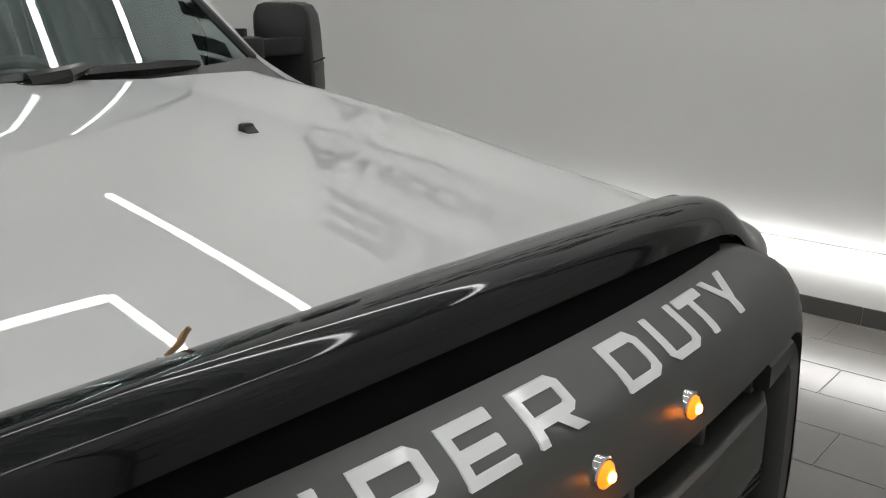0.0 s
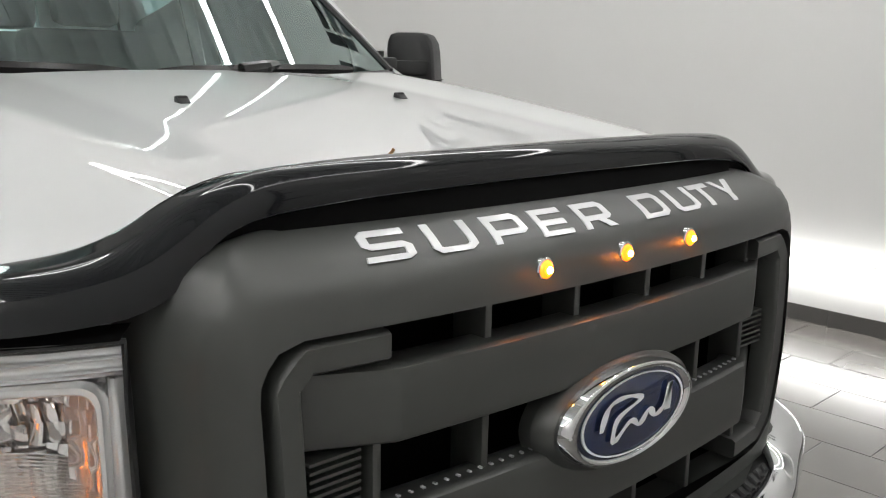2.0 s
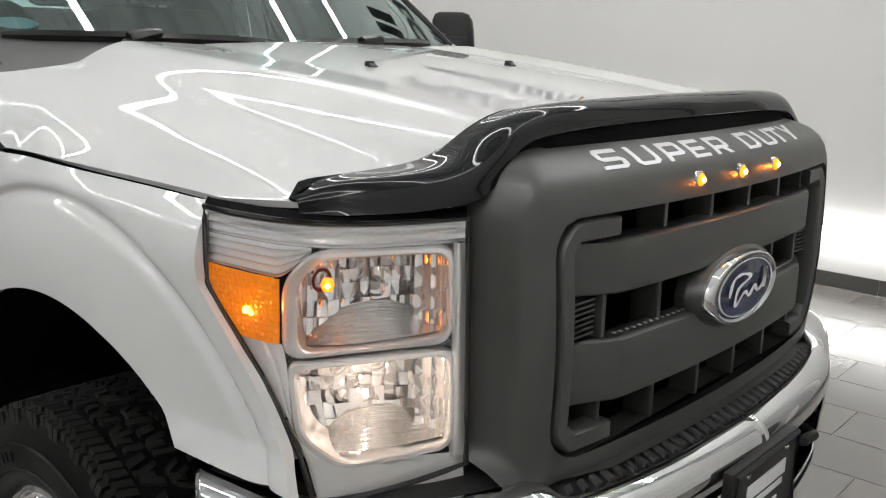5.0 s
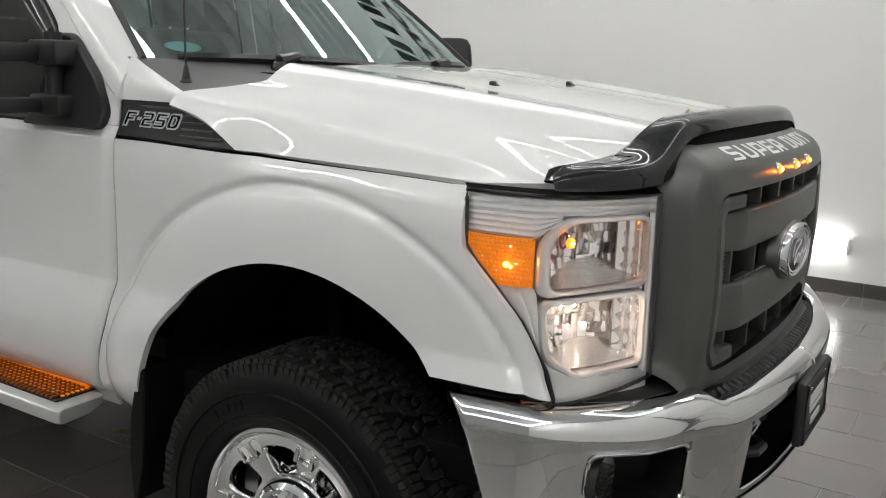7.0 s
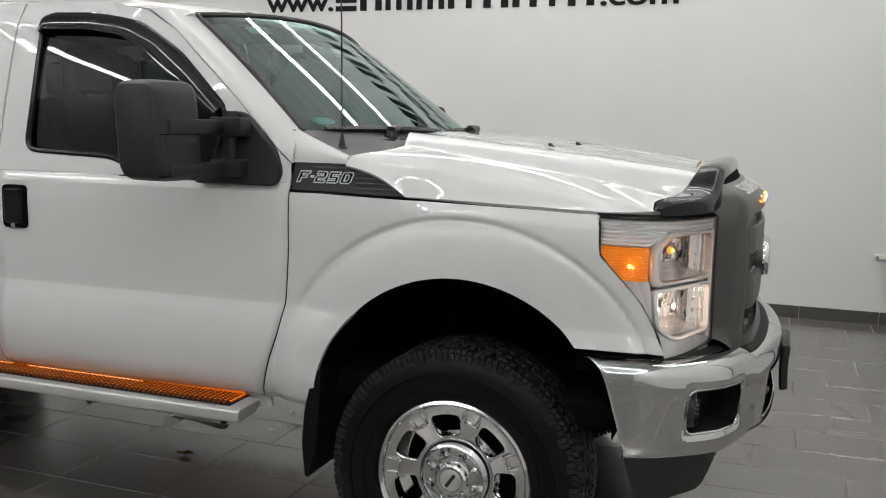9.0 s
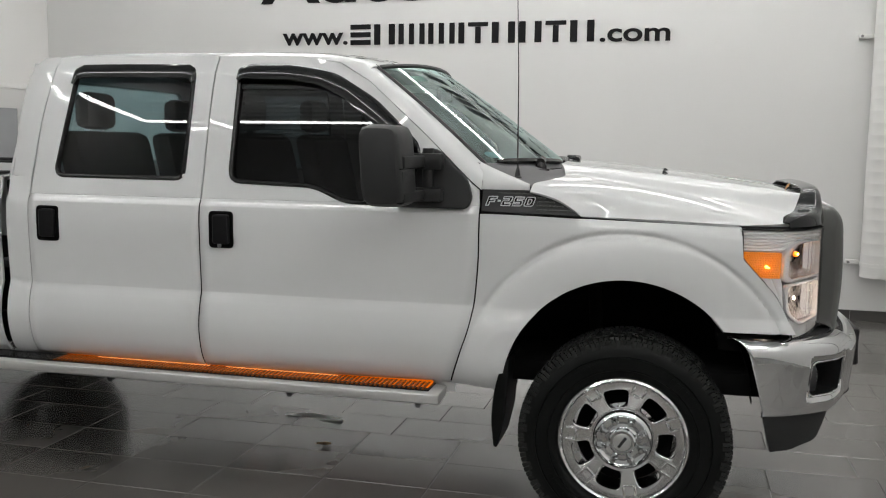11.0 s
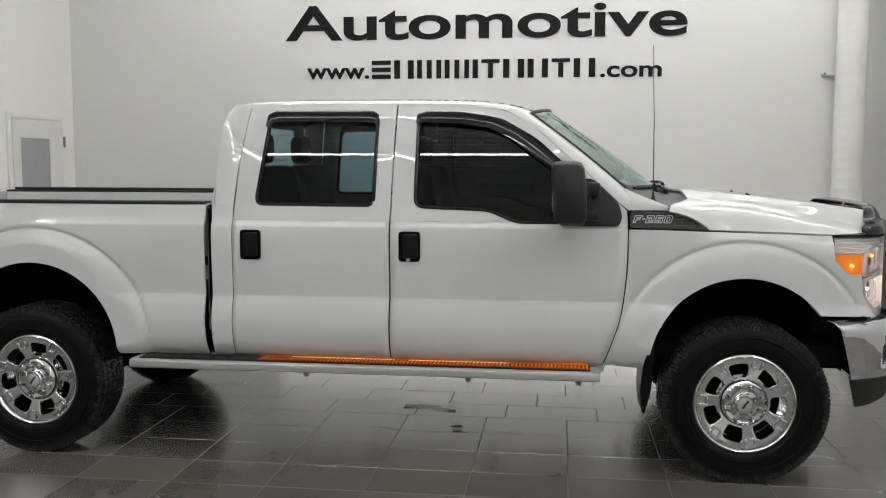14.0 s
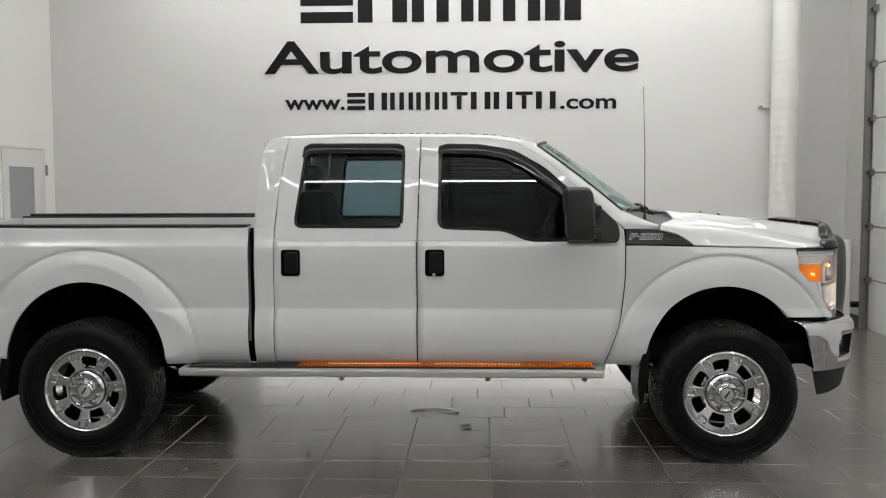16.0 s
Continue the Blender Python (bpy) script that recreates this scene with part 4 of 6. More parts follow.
# smoked bug deflector along the hood's nose
BY = [0.0, 0.30, 0.48, 0.53, 0.57, 0.61, 0.66, 0.73, 0.80, 0.838, 0.856]
BR = [(0.69, 1.456), (0.69, 1.454), (0.688, 1.450), (0.683, 1.440), (0.672, 1.420), (0.658, 1.393), (0.645, 1.374), (0.630, 1.366), (0.606, 1.360), (0.588, 1.354), (0.585, 1.330)]
BC = [(0.738, 1.466), (0.735, 1.464), (0.728, 1.457), (0.722, 1.445), (0.715, 1.423), (0.710, 1.394), (0.705, 1.376), (0.685, 1.367), (0.648, 1.359), (0.612, 1.350), (0.597, 1.330)]
BF = [(0.780, 1.424), (0.777, 1.422), (0.767, 1.412), (0.764, 1.400), (0.763, 1.375), (0.765, 1.338), (0.757, 1.322), (0.738, 1.317), (0.690, 1.313), (0.645, 1.311), (0.608, 1.311)]


def deflector(y, t):
    a = abs(y)
    r, c, f = ([curve_at(a, BY, [p[i] for p in q]) for i in (0, 1)] for q in (BR, BC, BF))
    if t < 0.55:
        k = t / 0.55
        return (r[0] + (c[0] - r[0]) * k, y, r[1] + (c[1] - r[1]) * k ** 0.8)
    k = (t - 0.55) / 0.45
    return (c[0] + (f[0] - c[0]) * math.sin(k * math.pi / 2) ** 0.8, y, c[1] + (f[1] - c[1]) * (1 - max(0.0, math.cos(k * math.pi / 2)) ** 0.8))


yy = span(-0.856, 0.856, 110)
part("hood_deflector", eased(yy, span(0, 1, 34), deflector, 14, flip=True), SMOKE, truck, "glossy smoked hood deflector", solid=0.006)


# black sheet closing the gap; the shade there is put into its colour
part("deflector_shade_sheet", grid(span(-0.60, 0.60, 40), [0, 0.5, 1], lambda y, t: Vector(deflector(y, 1.0)).lerp(Vector((curve_at(1.392, [1.36, 1.385, 1.41], [0.862, 0.812, 0.745]) - 0.13 * y * y + 0.006, y, 1.392)) if abs(y) < 0.50 else Vector((0.745, y, 1.35)), t * 0.98) - Vector((0.006, 0, 0.002))), DARK, truck, "black sheet for the shade under the hood deflector")

# ---- grille ----
def gx(y, z):
    return curve_at(z, [0.80, 0.87, 1.10, 1.287, 1.327, 1.36, 1.385, 1.41], [0.872, 0.885, 0.90, 0.893, 0.885, 0.862, 0.812, 0.745]) - 0.13 * y * y - 0.034 * max(0.0, (abs(y) - 0.55) / 0.055) ** 2


grille = new("grille")
grille.parent = truck
grille["label"] = "satin dark grey plastic grille"


def face(off=0.0):
    return lambda y, z: (gx(y, z) + off, y, z)


OUT = [(-0.575, 0.852), (0.575, 0.852), (0.60, 0.90), (0.605, 1.30), (0.56, 1.385), (0.40, 1.408), (-0.40, 1.408), (-0.56, 1.385), (-0.605, 1.30), (-0.60, 0.90)]
HOLE = rounded([(-0.50, 0.886), (0.50, 0.886), (0.553, 0.93), (0.562, 1.26), (0.535, 1.296), (-0.535, 1.296), (-0.562, 1.26), (-0.553, 0.93)], 0.03, 3)


def ring_sheet(outer, inner, n, mapper, rows=6):
    """A sheet between two closed outlines, by angle round their middle."""
    def polar(loop):
        c = Vector((0, (0.852 + 1.408) / 2))
        out = []
        for k in range(n):
            a = k * math.tau / n
            d = Vector((math.cos(a), math.sin(a)))
            best = None
            for i in range(len(loop)):
                p, q = Vector(loop[i]) - c, Vector(loop[(i + 1) % len(loop)]) - c
                e = q - p
                den = d.x * e.y - d.y * e.x
                if abs(den) < 1e-9:
                    continue
                t = (p.x * e.y - p.y * e.x) / den
                u = (p.x * d.y - p.y * d.x) / den
                if t > 0 and -1e-6 <= u <= 1 + 1e-6:
                    best = t if best is None else min(best, t)
            out.append(c + d * best)
        return out
    A, B = polar(outer), polar(inner)
    bm = grid(list(range(n + 1)), span(0, 1, rows), lambda k, t: mapper(*(A[int(k) % n].lerp(B[int(k) % n], t))))
    return bm, A


OUTR = rounded(OUT, 0.05, 4)
bm, edge_ = ring_sheet(OUTR, HOLE, 200, face(), 16)
# side walls of the shell, back to the lamps
n = len(edge_)
back = [(lerp(abs(y), [0.38, 0.58], [gx(y, z) - 0.10, 0.70]) + 0.12 * soft((0.93 - z) / 0.05), y * 1.075, z) for y, z in edge_]
grid(list(range(n + 1)), [0, 0.06, 0.15, 0.4, 1.0], lambda k, t: Vector(face()(*edge_[int(k) % n])).lerp(Vector(back[int(k) % n]), t), bm=bm)
m = len(HOLE)
grid(list(range(m + 1)), [0, 0.5, 1.0], lambda k, t: (gx(*HOLE[int(k) % m]) - 0.05 * t, HOLE[int(k) % m][0], HOLE[int(k) % m][1]), bm=bm)
bmesh.ops.remove_doubles(bm, verts=bm.verts, dist=2e-4)
bmesh.ops.recalc_face_normals(bm, faces=bm.faces)
part("grille_shell", bm, GRILLE, grille)
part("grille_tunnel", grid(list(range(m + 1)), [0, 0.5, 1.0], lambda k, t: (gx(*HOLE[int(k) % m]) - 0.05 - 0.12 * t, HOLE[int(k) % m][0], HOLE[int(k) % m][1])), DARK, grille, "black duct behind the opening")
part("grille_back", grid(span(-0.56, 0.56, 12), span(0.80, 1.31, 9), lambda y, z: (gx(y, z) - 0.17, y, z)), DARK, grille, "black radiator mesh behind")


def bar(z0, z1, half, name):
    """A thick horizontal bar, its ends cut back in a facet."""
    def f(y, t):
        d = 0.0 if abs(y) < half - 0.12 else 0.045 * (abs(y) - half + 0.12) / 0.12
        a = t * math.tau
        zc, h = (z0 + z1) / 2, (z1 - z0) / 2
        c, s_ = math.cos(a), math.sin(a)
        q = 8
        r = (abs(c) ** q + abs(s_) ** q) ** (-1 / q)
        return (gx(y, zc) - 0.030 - d + 0.028 * r * c, y, zc + h * r * s_)
    ys_ = sorted(set(span(-half, half, 34) + [half - 0.12, 0.12 - half]))
    bm = grid(ys_, span(0, 1, 41), f)
    bmesh.ops.remove_doubles(bm, verts=bm.verts, dist=1e-5)
    bmesh.ops.holes_fill(bm, edges=bm.edges, sides=0)
    bmesh.ops.recalc_face_normals(bm, faces=bm.faces)
    return part(name, bm, GRILLE, grille)


bar(1.155, 1.248, 0.515, "grille_bar")
bar(0.965, 1.078, 0.505, "grille_bar")
for k in range(6):
    y = -0.408 + 0.163 * k
    part("grille_fin", box(gx(y, 1.1) - 0.085, gx(y, 1.1) - 0.028, y - 0.006, y + 0.006, 0.89, 1.29, 0.002), GRILLE, grille)
for s in (-1, 1):
    # bracket round each end of the opening
    pts = [(s * 0.405, 1.272), (s * 0.505, 1.272), (s * 0.530, 1.245), (s * 0.520, 0.945), (s * 0.49, 0.913), (s * 0.392, 0.913)]
    q = []
    for i in range(len(pts) - 1):
        q += [Vector(pts[i]).lerp(Vector(pts[i + 1]), k / 5) for k in range(5)]
    q.append(Vector(pts[-1]))
    own = bmesh.new()
    for a in range(len(q)):
        p = q[a]
        t = (q[min(a + 1, len(q) - 1)] - q[max(a - 1, 0)]).normalized()
        nn = Vector((-t.y, t.x)) * 0.0175
        x = gx(p.x, p.y) - 0.008
        for dy, dx in ((1, -0.035), (1, 0.0), (0.75, 0.006), (-0.75, 0.006), (-1, 0.0), (-1, -0.035)):
            own.verts.new((x + dx, p.x + nn.x * dy, p.y + nn.y * dy))
    own.verts.ensure_lookup_table()
    for a in range(len(q) - 1):
        for j in range(5):
            own.faces.new([own.verts[6 * a + j], own.verts[6 * a + j + 1], own.verts[6 * a + 7 + j], own.verts[6 * a + 6 + j]])
    for a in (0, len(q) - 1):
        own.faces.new([own.verts[6 * a + j] for j in range(6)])
    bmesh.ops.recalc_face_normals(own, faces=own.faces)
    part("grille_bracket", own, GRILLE, grille)
    for k in range(7):
        z = 1.09 + 0.0095 * k
        part("louvre", box(gx(0.46, z) - 0.07, gx(0.46, z) - 0.030, s * 0.46 - 0.035, s * 0.46 + 0.035, z - 0.0018, z + 0.0018), GRILLE, grille, smooth=False)
    for k in range(13):
        y = s * (0.165 + 0.018 * k)
        part("bolt_head", box(gx(y, 1.085) - 0.028, gx(y, 1.085) - 0.022, y - 0.0018, y + 0.0018, 1.0800, 1.0822), BADGE_EDGE, grille, smooth=False)
# raised white letters along the top of the shell
for ch, y0, w in zip("SUPERDUTY", (-0.414, -0.322, -0.227, -0.141, -0.056, 0.083, 0.174, 0.251, 0.327), (0.066, 0.068, 0.064, 0.058, 0.066, 0.066, 0.068, 0.062, 0.068)):
    bm = raised(ch, lambda u, v, front: (lambda y, z: (gx(y, z) + (0.0026 if front else -0.004), y, z))(y0 + w * u + 0.015 * v, 1.3600 + 0.0250 * v), 0.17, 0.185, 5)
    part("nose_letter", bm, BADGE_WHITE, grille, "raised white enamel letter", smooth=False)
# three amber marker lamps
for y in (-0.165, 0.0, 0.165):
    x = gx(y, 1.325)
    lamp = part("marker_lamp", lathe([(0.0155, -0.008), (0.0155, 0.001), (0.014, 0.0025), (0.0125, 0.0025)], 20, (x, y, 1.325), "x"), CHROME, grille, "small amber marker lamp")
    part("marker_bulb", lathe([(0.0125, 0.001), (0.0115, 0.004), (0.0075, 0.0070), (0.0, 0.0085)], 16, (x, y, 1.325), "x"), GLOW, lamp, "glowing amber lens")
    part("marker_core", lathe([(0.0, 0.006), (0.0050, 0.0075), (0.0040, 0.0100), (0.0, 0.0108)], 12, (x, y, 1.325), "x"), CORE, lamp)
# oval badge
oval = part("oval_badge", lathe([(0.0, 0.0), (1.12, -0.006), (1.16, -0.030), (1.16, -0.05)], 56, (0, 0, 0), "x"), GRILLE, grille, "dark oval badge base")
rim = part("oval_rim", lathe([(0.86, 0.010), (0.90, 0.017), (1.0, 0.012), (1.03, 0.0), (1.03, -0.01)], 56, (0, 0, 0), "x"), CHROME, oval, "chrome oval rim")
part("oval_face", lathe([(0.0, 0.014), (0.6, 0.013), (0.88, 0.011)], 56, (0, 0, 0), "x"), BLUE, oval, "dark blue enamel oval")
for o in (oval,):
    o.matrix_basis = Matrix.Translation((gx(0, 1.10) + 0.004, 0, 1.102)) @ Matrix.Diagonal((1, 0.148, 0.070, 1))
sw = [(-0.55, -0.1), (-0.45, 0.35), (-0.2, 0.45), (0.05, 0.3), (-0.3, 0.05), (-0.35, -0.4), (-0.1, -0.1), (0.05, -0.25), (0.2, 0.0), (0.3, -0.2), (0.45, -0.05), (0.55, 0.4), (0.5, -0.25)]
fl = []
for i in range(len(sw) - 1):
    p0, p1, p2, p3 = (Vector(sw[min(max(i + d, 0), len(sw) - 1)]) for d in (-1, 0, 1, 2))
    for k in range(7):
        t = k / 7
        q = 0.5 * ((2 * p1) + (p2 - p0) * t + (2 * p0 - 5 * p1 + 4 * p2 - p3) * t * t + (3 * p1 - p0 - 3 * p2 + p3) * t ** 3)
        fl.append(q)
nrm_ = []
for k in range(len(fl)):
    d = fl[min(k + 1, len(fl) - 1)] - fl[max(k - 1, 0)]
    nrm_.append(Vector((-d.y, d.x)).normalized() * (0.030 + 0.022 * math.sin(k * 0.4) ** 2))
bm = grid(list(range(len(fl))), [-1, 1], lambda k, v: (0.0175, fl[int(k)].x + nrm_[int(k)].x * v, fl[int(k)].y + nrm_[int(k)].y * v))
part("oval_flourish", bm, BADGE_WHITE, oval, "bright plain flourish", smooth=False)
part("oval_line", lathe([(0.78, 0.0135), (0.78, 0.0145), (0.81, 0.0145), (0.81, 0.0125)], 56, (0, 0, 0), "x"), BADGE_WHITE, oval)

# ---- headlamps ----
HX = [0.425, 0.443, 0.520, 0.588, 0.630, 0.680, 0.720, 0.752, 0.772, 0.790]
HY = [0.893, 0.905, 0.897, 0.884, 0.868, 0.826, 0.763, 0.690, 0.628, 0.570]
HU = [0.0]
for k in range(9):
    HU.append(HU[-1] + math.hypot(HX[k + 1] - HX[k], HY[k + 1] - HY[k]))


def lamp_pt(s, depth=0.0):
    def f(u, z):
        nx, ny = 0.68, 0.73
        return (curve_at(u, HU, HX) - depth * nx, s * (curve_at(u, HU, HY) - depth * ny), z)
    return f


LAMP = [(0.010, 1.302), (0.464, 1.300), (0.474, 0.902), (0.226, 0.868), (0.204, 0.940), (0.150, 1.036), (0.098, 1.097), (0.039, 1.161), (0.015, 1.190)]
UP_OUT = [(0.174, 1.091), (0.443, 1.107), (0.441, 1.261), (0.228, 1.261), (0.174, 1.206)]
UP_IN = [(0.203, 1.107), (0.434, 1.121), (0.431, 1.249), (0.246, 1.249), (0.203, 1.208)]
LO_OUT = [(0.180, 1.088), (0.445, 1.101), (0.450, 0.932), (0.262, 0.920), (0.192, 0.966)]
LO_IN = [(0.198, 1.077), (0.436, 1.089), (0.440, 0.944), (0.268, 0.933), (0.210, 0.974)]


def lamp_left(z):
    return curve_at(z, [0.868, 0.94, 1.036, 1.097, 1.161, 1.188, 1.302], [0.226, 0.204, 0.150, 0.098, 0.039, 0.015, 0.010])


def lamp_right(z):
    return lerp(z, [0.9, 1.3], [0.474, 0.464])


def bezel(s, outer, inner):
    """A rounded frame between two outlines, falling into the bowl."""
    A, B = rounded(outer, 0.03, 6), rounded(inner, 0.024, 6)
    n = len(A)
    prof = ((0.0, 0.020), (0.05, 0.011), (0.22, 0.007), (0.7, 0.007), (0.93, 0.010), (1.0, 0.020), (1.0, 0.085))

    def at(k, j):
        t, d = prof[int(j)]
        a, b = A[int(k) % n], B[int(k) % n]
        return lamp_pt(s, d)(a[0] + (b[0] - a[0]) * t, a[1] + (b[1] - a[1]) * t)
    bm = grid(list(range(n + 1)), list(range(len(prof))), at)
    bmesh.ops.remove_doubles(bm, verts=bm.verts, dist=1e-5)
    bmesh.ops.recalc_face_normals(bm, faces=bm.faces)
    return bm


def bowl(s, u0, u1, z0, z1, nu, nz, bow, deep):
    """A mirror bowl of bulging cells."""
    own = bmesh.new()
    uc, zc, hu, hz = (u0 + u1) / 2, (z0 + z1) / 2, (u1 - u0) / 2, (z1 - z0) / 2
    sub = 4
    rnd_ = random.Random(nu * 31 + nz)
    for i in range(nu):
        for j in range(nz):
            lift = 0.002 * ((i * 5 + j * 3) % 4)
            ta, tb = rnd_.uniform(-0.008, 0.008), rnd_.uniform(-0.008, 0.008)

            def at(a, b):
                u = u0 + (u1 - u0) * (i + a) / nu
                z = z0 + (z1 - z0) * (j + b) / nz
                u2 = u + bow * (1 - ((z - zc) / hz) ** 2) * ((u - uc) / hu - 0.25)
                d = 0.036 + deep * max(0.0, 1 - 0.6 * ((u - uc) / hu) ** 2 - 0.4 * ((z - zc) / hz) ** 2)
                return lamp_pt(s, d + lift + ta * (a - 0.5) + tb * (b - 0.5) - 0.006 * a * (1 - a) - 0.004 * b * (1 - b))(u2, z)
            grid([k / sub for k in range(sub + 1)], [k / sub for k in range(sub + 1)], at, flip=s > 0, bm=own)
    return own


def ribbed_shelf(s, u0, u1, za, zb, zm):
    """The arched floor of a bowl, with fine cross ribs."""
    def at(u, q):
        t = (u - u0) / (u1 - u0)
        arch_ = math.sin(math.pi * t ** 0.8)
        z = za + (zb - za) * t + (zm * arch_) * q
        return lamp_pt(s, 0.026 + 0.075 * q + 0.0013 * math.cos(q * 110))(u, z)
    return grid(span(u0, u1, 26), span(0, 1, 97), at, flip=s < 0)


for s in (-1, 1):
    hl = new("headlamp")
    hl.parent = truck
    hl["label"] = "clear headlamp with lit bulbs and amber corner lens"
    f = lamp_pt(s, 0.0)
    # clear cover
    cov = grid(span(0, 1, 22), span(0, 1, 16), lambda t, q: (lambda z: f(lamp_left(z) + (lamp_right(z) - lamp_left(z)) * t, z + (0.026 * t if q == 0 else 0)))(0.870 + (1.301 - 0.870) * q), flip=s > 0)
    part("lens_cover", cov, CLEAR, hl, "clear polycarbonate lens").visible_shadow = False
    # ridged silver band along the top
    part("lamp_band", grid(span(0.012, 0.460, 30), span(1.262, 1.300, 49), lambda u, z: lamp_pt(s, 0.016 + 0.0060 * abs(math.cos((z - 1.262) * math.pi / 0.0127)) ** 0.7)(u, z), flip=s > 0), SILVER, hl, "ridged silver band")
    # ridges that sweep down over the amber lens into the frame
    part("lamp_sweep", grid(span(0.014, 0.224, 30), span(0, 1, 49), lambda u, q: (lambda lo: lamp_pt(s, 0.016 + 0.0055 * abs(math.cos(q * math.pi * 4)) ** 0.7)(u, lo + (1.2615 - lo) * q))(curve_at(u, [0.014, 0.09, 0.165, 0.19, 0.224], [1.214, 1.213, 1.211, 1.224, 1.253])), flip=s > 0), SILVER, hl)
    # silver cheek between the amber lens and the fender edge
    part("lamp_cheek", grid(span(0.870, 1.110, 26), span(0, 1, 13), lambda z, q: (lambda a, b: lamp_pt(s, 0.018 + 0.006 * math.exp(-((q - 0.6) / 0.07) ** 2))(a + (b - a) * q, z))(lamp_left(z) + 0.004, curve_at(z, [0.870, 0.922, 0.934, 0.966, 1.088, 1.110], [0.470, 0.466, 0.262, 0.194, 0.180, 0.174])), flip=s < 0), CHEEK, hl, "bright metallised housing")
    # edge strip beside the grille
    part("lamp_edge", grid(span(0.915, 1.262, 10), span(0, 1, 7), lambda z, q: lamp_pt(s, 0.020 - 0.010 * math.sin(math.pi * q))(0.441 + (lamp_right(z) - 0.004 - 0.441) * q, z), flip=s < 0), SILVER, hl)
    for pts in (UP_OUT, UP_IN, LO_OUT, LO_IN)[::2]:
        part("lamp_bezel", bezel(s, pts, UP_IN if pts is UP_OUT else LO_IN), HOUSING, hl, "thick silver frame")
    # amber corner lens
    am = dense([(0.019, 1.214), (0.169, 1.210), (0.168, 1.110), (0.094, 1.110), (0.022, 1.185)], 6)
    part("corner_lens", plate(am, [], lamp_pt(s, 0.0125), flip=s > 0), AMBER, hl, "amber corner lens", solid=0.004)
    # prisms moulded into the amber lens
    prisms, rnd_ = bmesh.new(), random.Random(5)
    for j in range(11):
        z = 1.116 + 0.0088 * j
        u = max(0.026, curve_at(z, [1.110, 1.185, 1.214], [0.097, 0.026, 0.022])) + 0.002
        while u < 0.158:
            w = 0.0075 + 0.004 * rnd_.random()
            lo = max(0.026, curve_at(z + 0.0088, [1.110, 1.185, 1.214], [0.097, 0.026, 0.022]))
            if u >= lo - 0.006:
                tip = (u + w * rnd_.uniform(0.25, 0.75), z + 0.0088 * rnd_.uniform(0.25, 0.75))
                ring = [prisms.verts.new(lamp_pt(s, 0.0122)(*q)) for q in ((u, z), (u + w, z), (u + w, z + 0.0088), (u, z + 0.0088))]
                top = prisms.verts.new(lamp_pt(s, 0.0122 - rnd_.uniform(0.0008, 0.0032))(*tip))
                for k in range(4):
                    prisms.faces.new([ring[k], ring[(k + 1) % 4], top])
            u += w
    bmesh.ops.recalc_face_normals(prisms, faces=prisms.faces)
    part("lens_prism", prisms, AMBER, hl, "faceted amber prisms", smooth=False)
    # glowing beads in front of the lens imitate its bulb's bright spots
    for du, dz, r in ((0.0, 0.0, 0.0065), (0.010, -0.004, 0.0040)):
        part("corner_hot_spot", lathe([(0.0, -r), (0.75 * r, -0.65 * r), (r, 0.0), (0.75 * r, 0.65 * r), (0.0, r)], 12, lamp_pt(s, 0.006)(0.108 + du, 1.156 + dz), "z"), AMBER_HOT, hl, "amber glow of a bulb")
    # mirror bowls
    ub = part("upper_bowl", bowl(s, 0.192, 0.448, 1.090, 1.262, 16, 7, 0.0, 0.075), BOWL, hl, "faceted mirror reflector")
    lb = part("lower_bowl", bowl(s, 0.186, 0.452, 0.918, 1.102, 18, 8, 0.05, 0.080), BOWL, hl, "fluted mirror reflector")
    c = lamp_pt(s, 0.030)(0.246, 1.205)
    part("turn_socket", lathe([(0.017, -0.003), (0.019, 0.0), (0.017, 0.003), (0.013, 0.0), (0.017, -0.003)], 18, lamp_pt(s, 0.045)(0.236, 1.208), "x"), TURN_SOCKET, ub, "dark red bulb socket")
    part("turn_bulb", lathe([(0.0, -0.011), (0.007, -0.009), (0.0105, 0.0), (0.007, 0.009), (0.0, 0.011)], 14, c, "z"), GLOW, ub, "amber glow of a bulb")
    part("turn_filament", lathe([(0.0, -0.004), (0.0045, 0.0), (0.0, 0.004)], 10, lamp_pt(s, 0.0205)(0.247, 1.205), "z"), CORE, ub)
    part("bowl_shelf", ribbed_shelf(s, 0.205, 0.432, 1.110, 1.124, 0.044), SHELF, ub, "ribbed reflector floor")
    part("low_bulb", lathe([(0.0, -0.007), (0.0035, -0.005), (0.0035, 0.005), (0.0, 0.007)], 12, lamp_pt(s, 0.066)(0.300, 1.020), "z"), LOWBEAM, lb, "lit low beam bulb")
    part("high_bulb", lathe([(0.0, -0.004), (0.002, -0.003), (0.002, 0.003), (0.0, 0.004)], 12, lamp_pt(s, 0.085)(0.330, 1.190), "z"), SILVER, ub, "unlit high beam bulb")
    part("bowl_shelf", ribbed_shelf(s, 0.222, 0.438, 0.940, 0.948, 0.040), SHELF, lb, "ribbed reflector floor")
    # smooth walls of the bowls on the grille side, and their roofs
    for bw, z0, z1, u1 in ((ub, 1.118, 1.252, 0.434), (lb, 0.938, 1.090, 0.438)):
        part("bowl_side", grid(span(z0, z1, 29), span(0, 1, 37), lambda z, q: lamp_pt(s, 0.022 + 0.050 * q + 0.0022 * abs(math.sin(q * math.pi * 3)) + 0.0012 * abs(math.sin((z - z0) * math.pi / 0.034)))(u1 + 0.004 - 0.062 * q ** 1.4, z), flip=s > 0), BOWL, bw, "fluted mirror side wall")
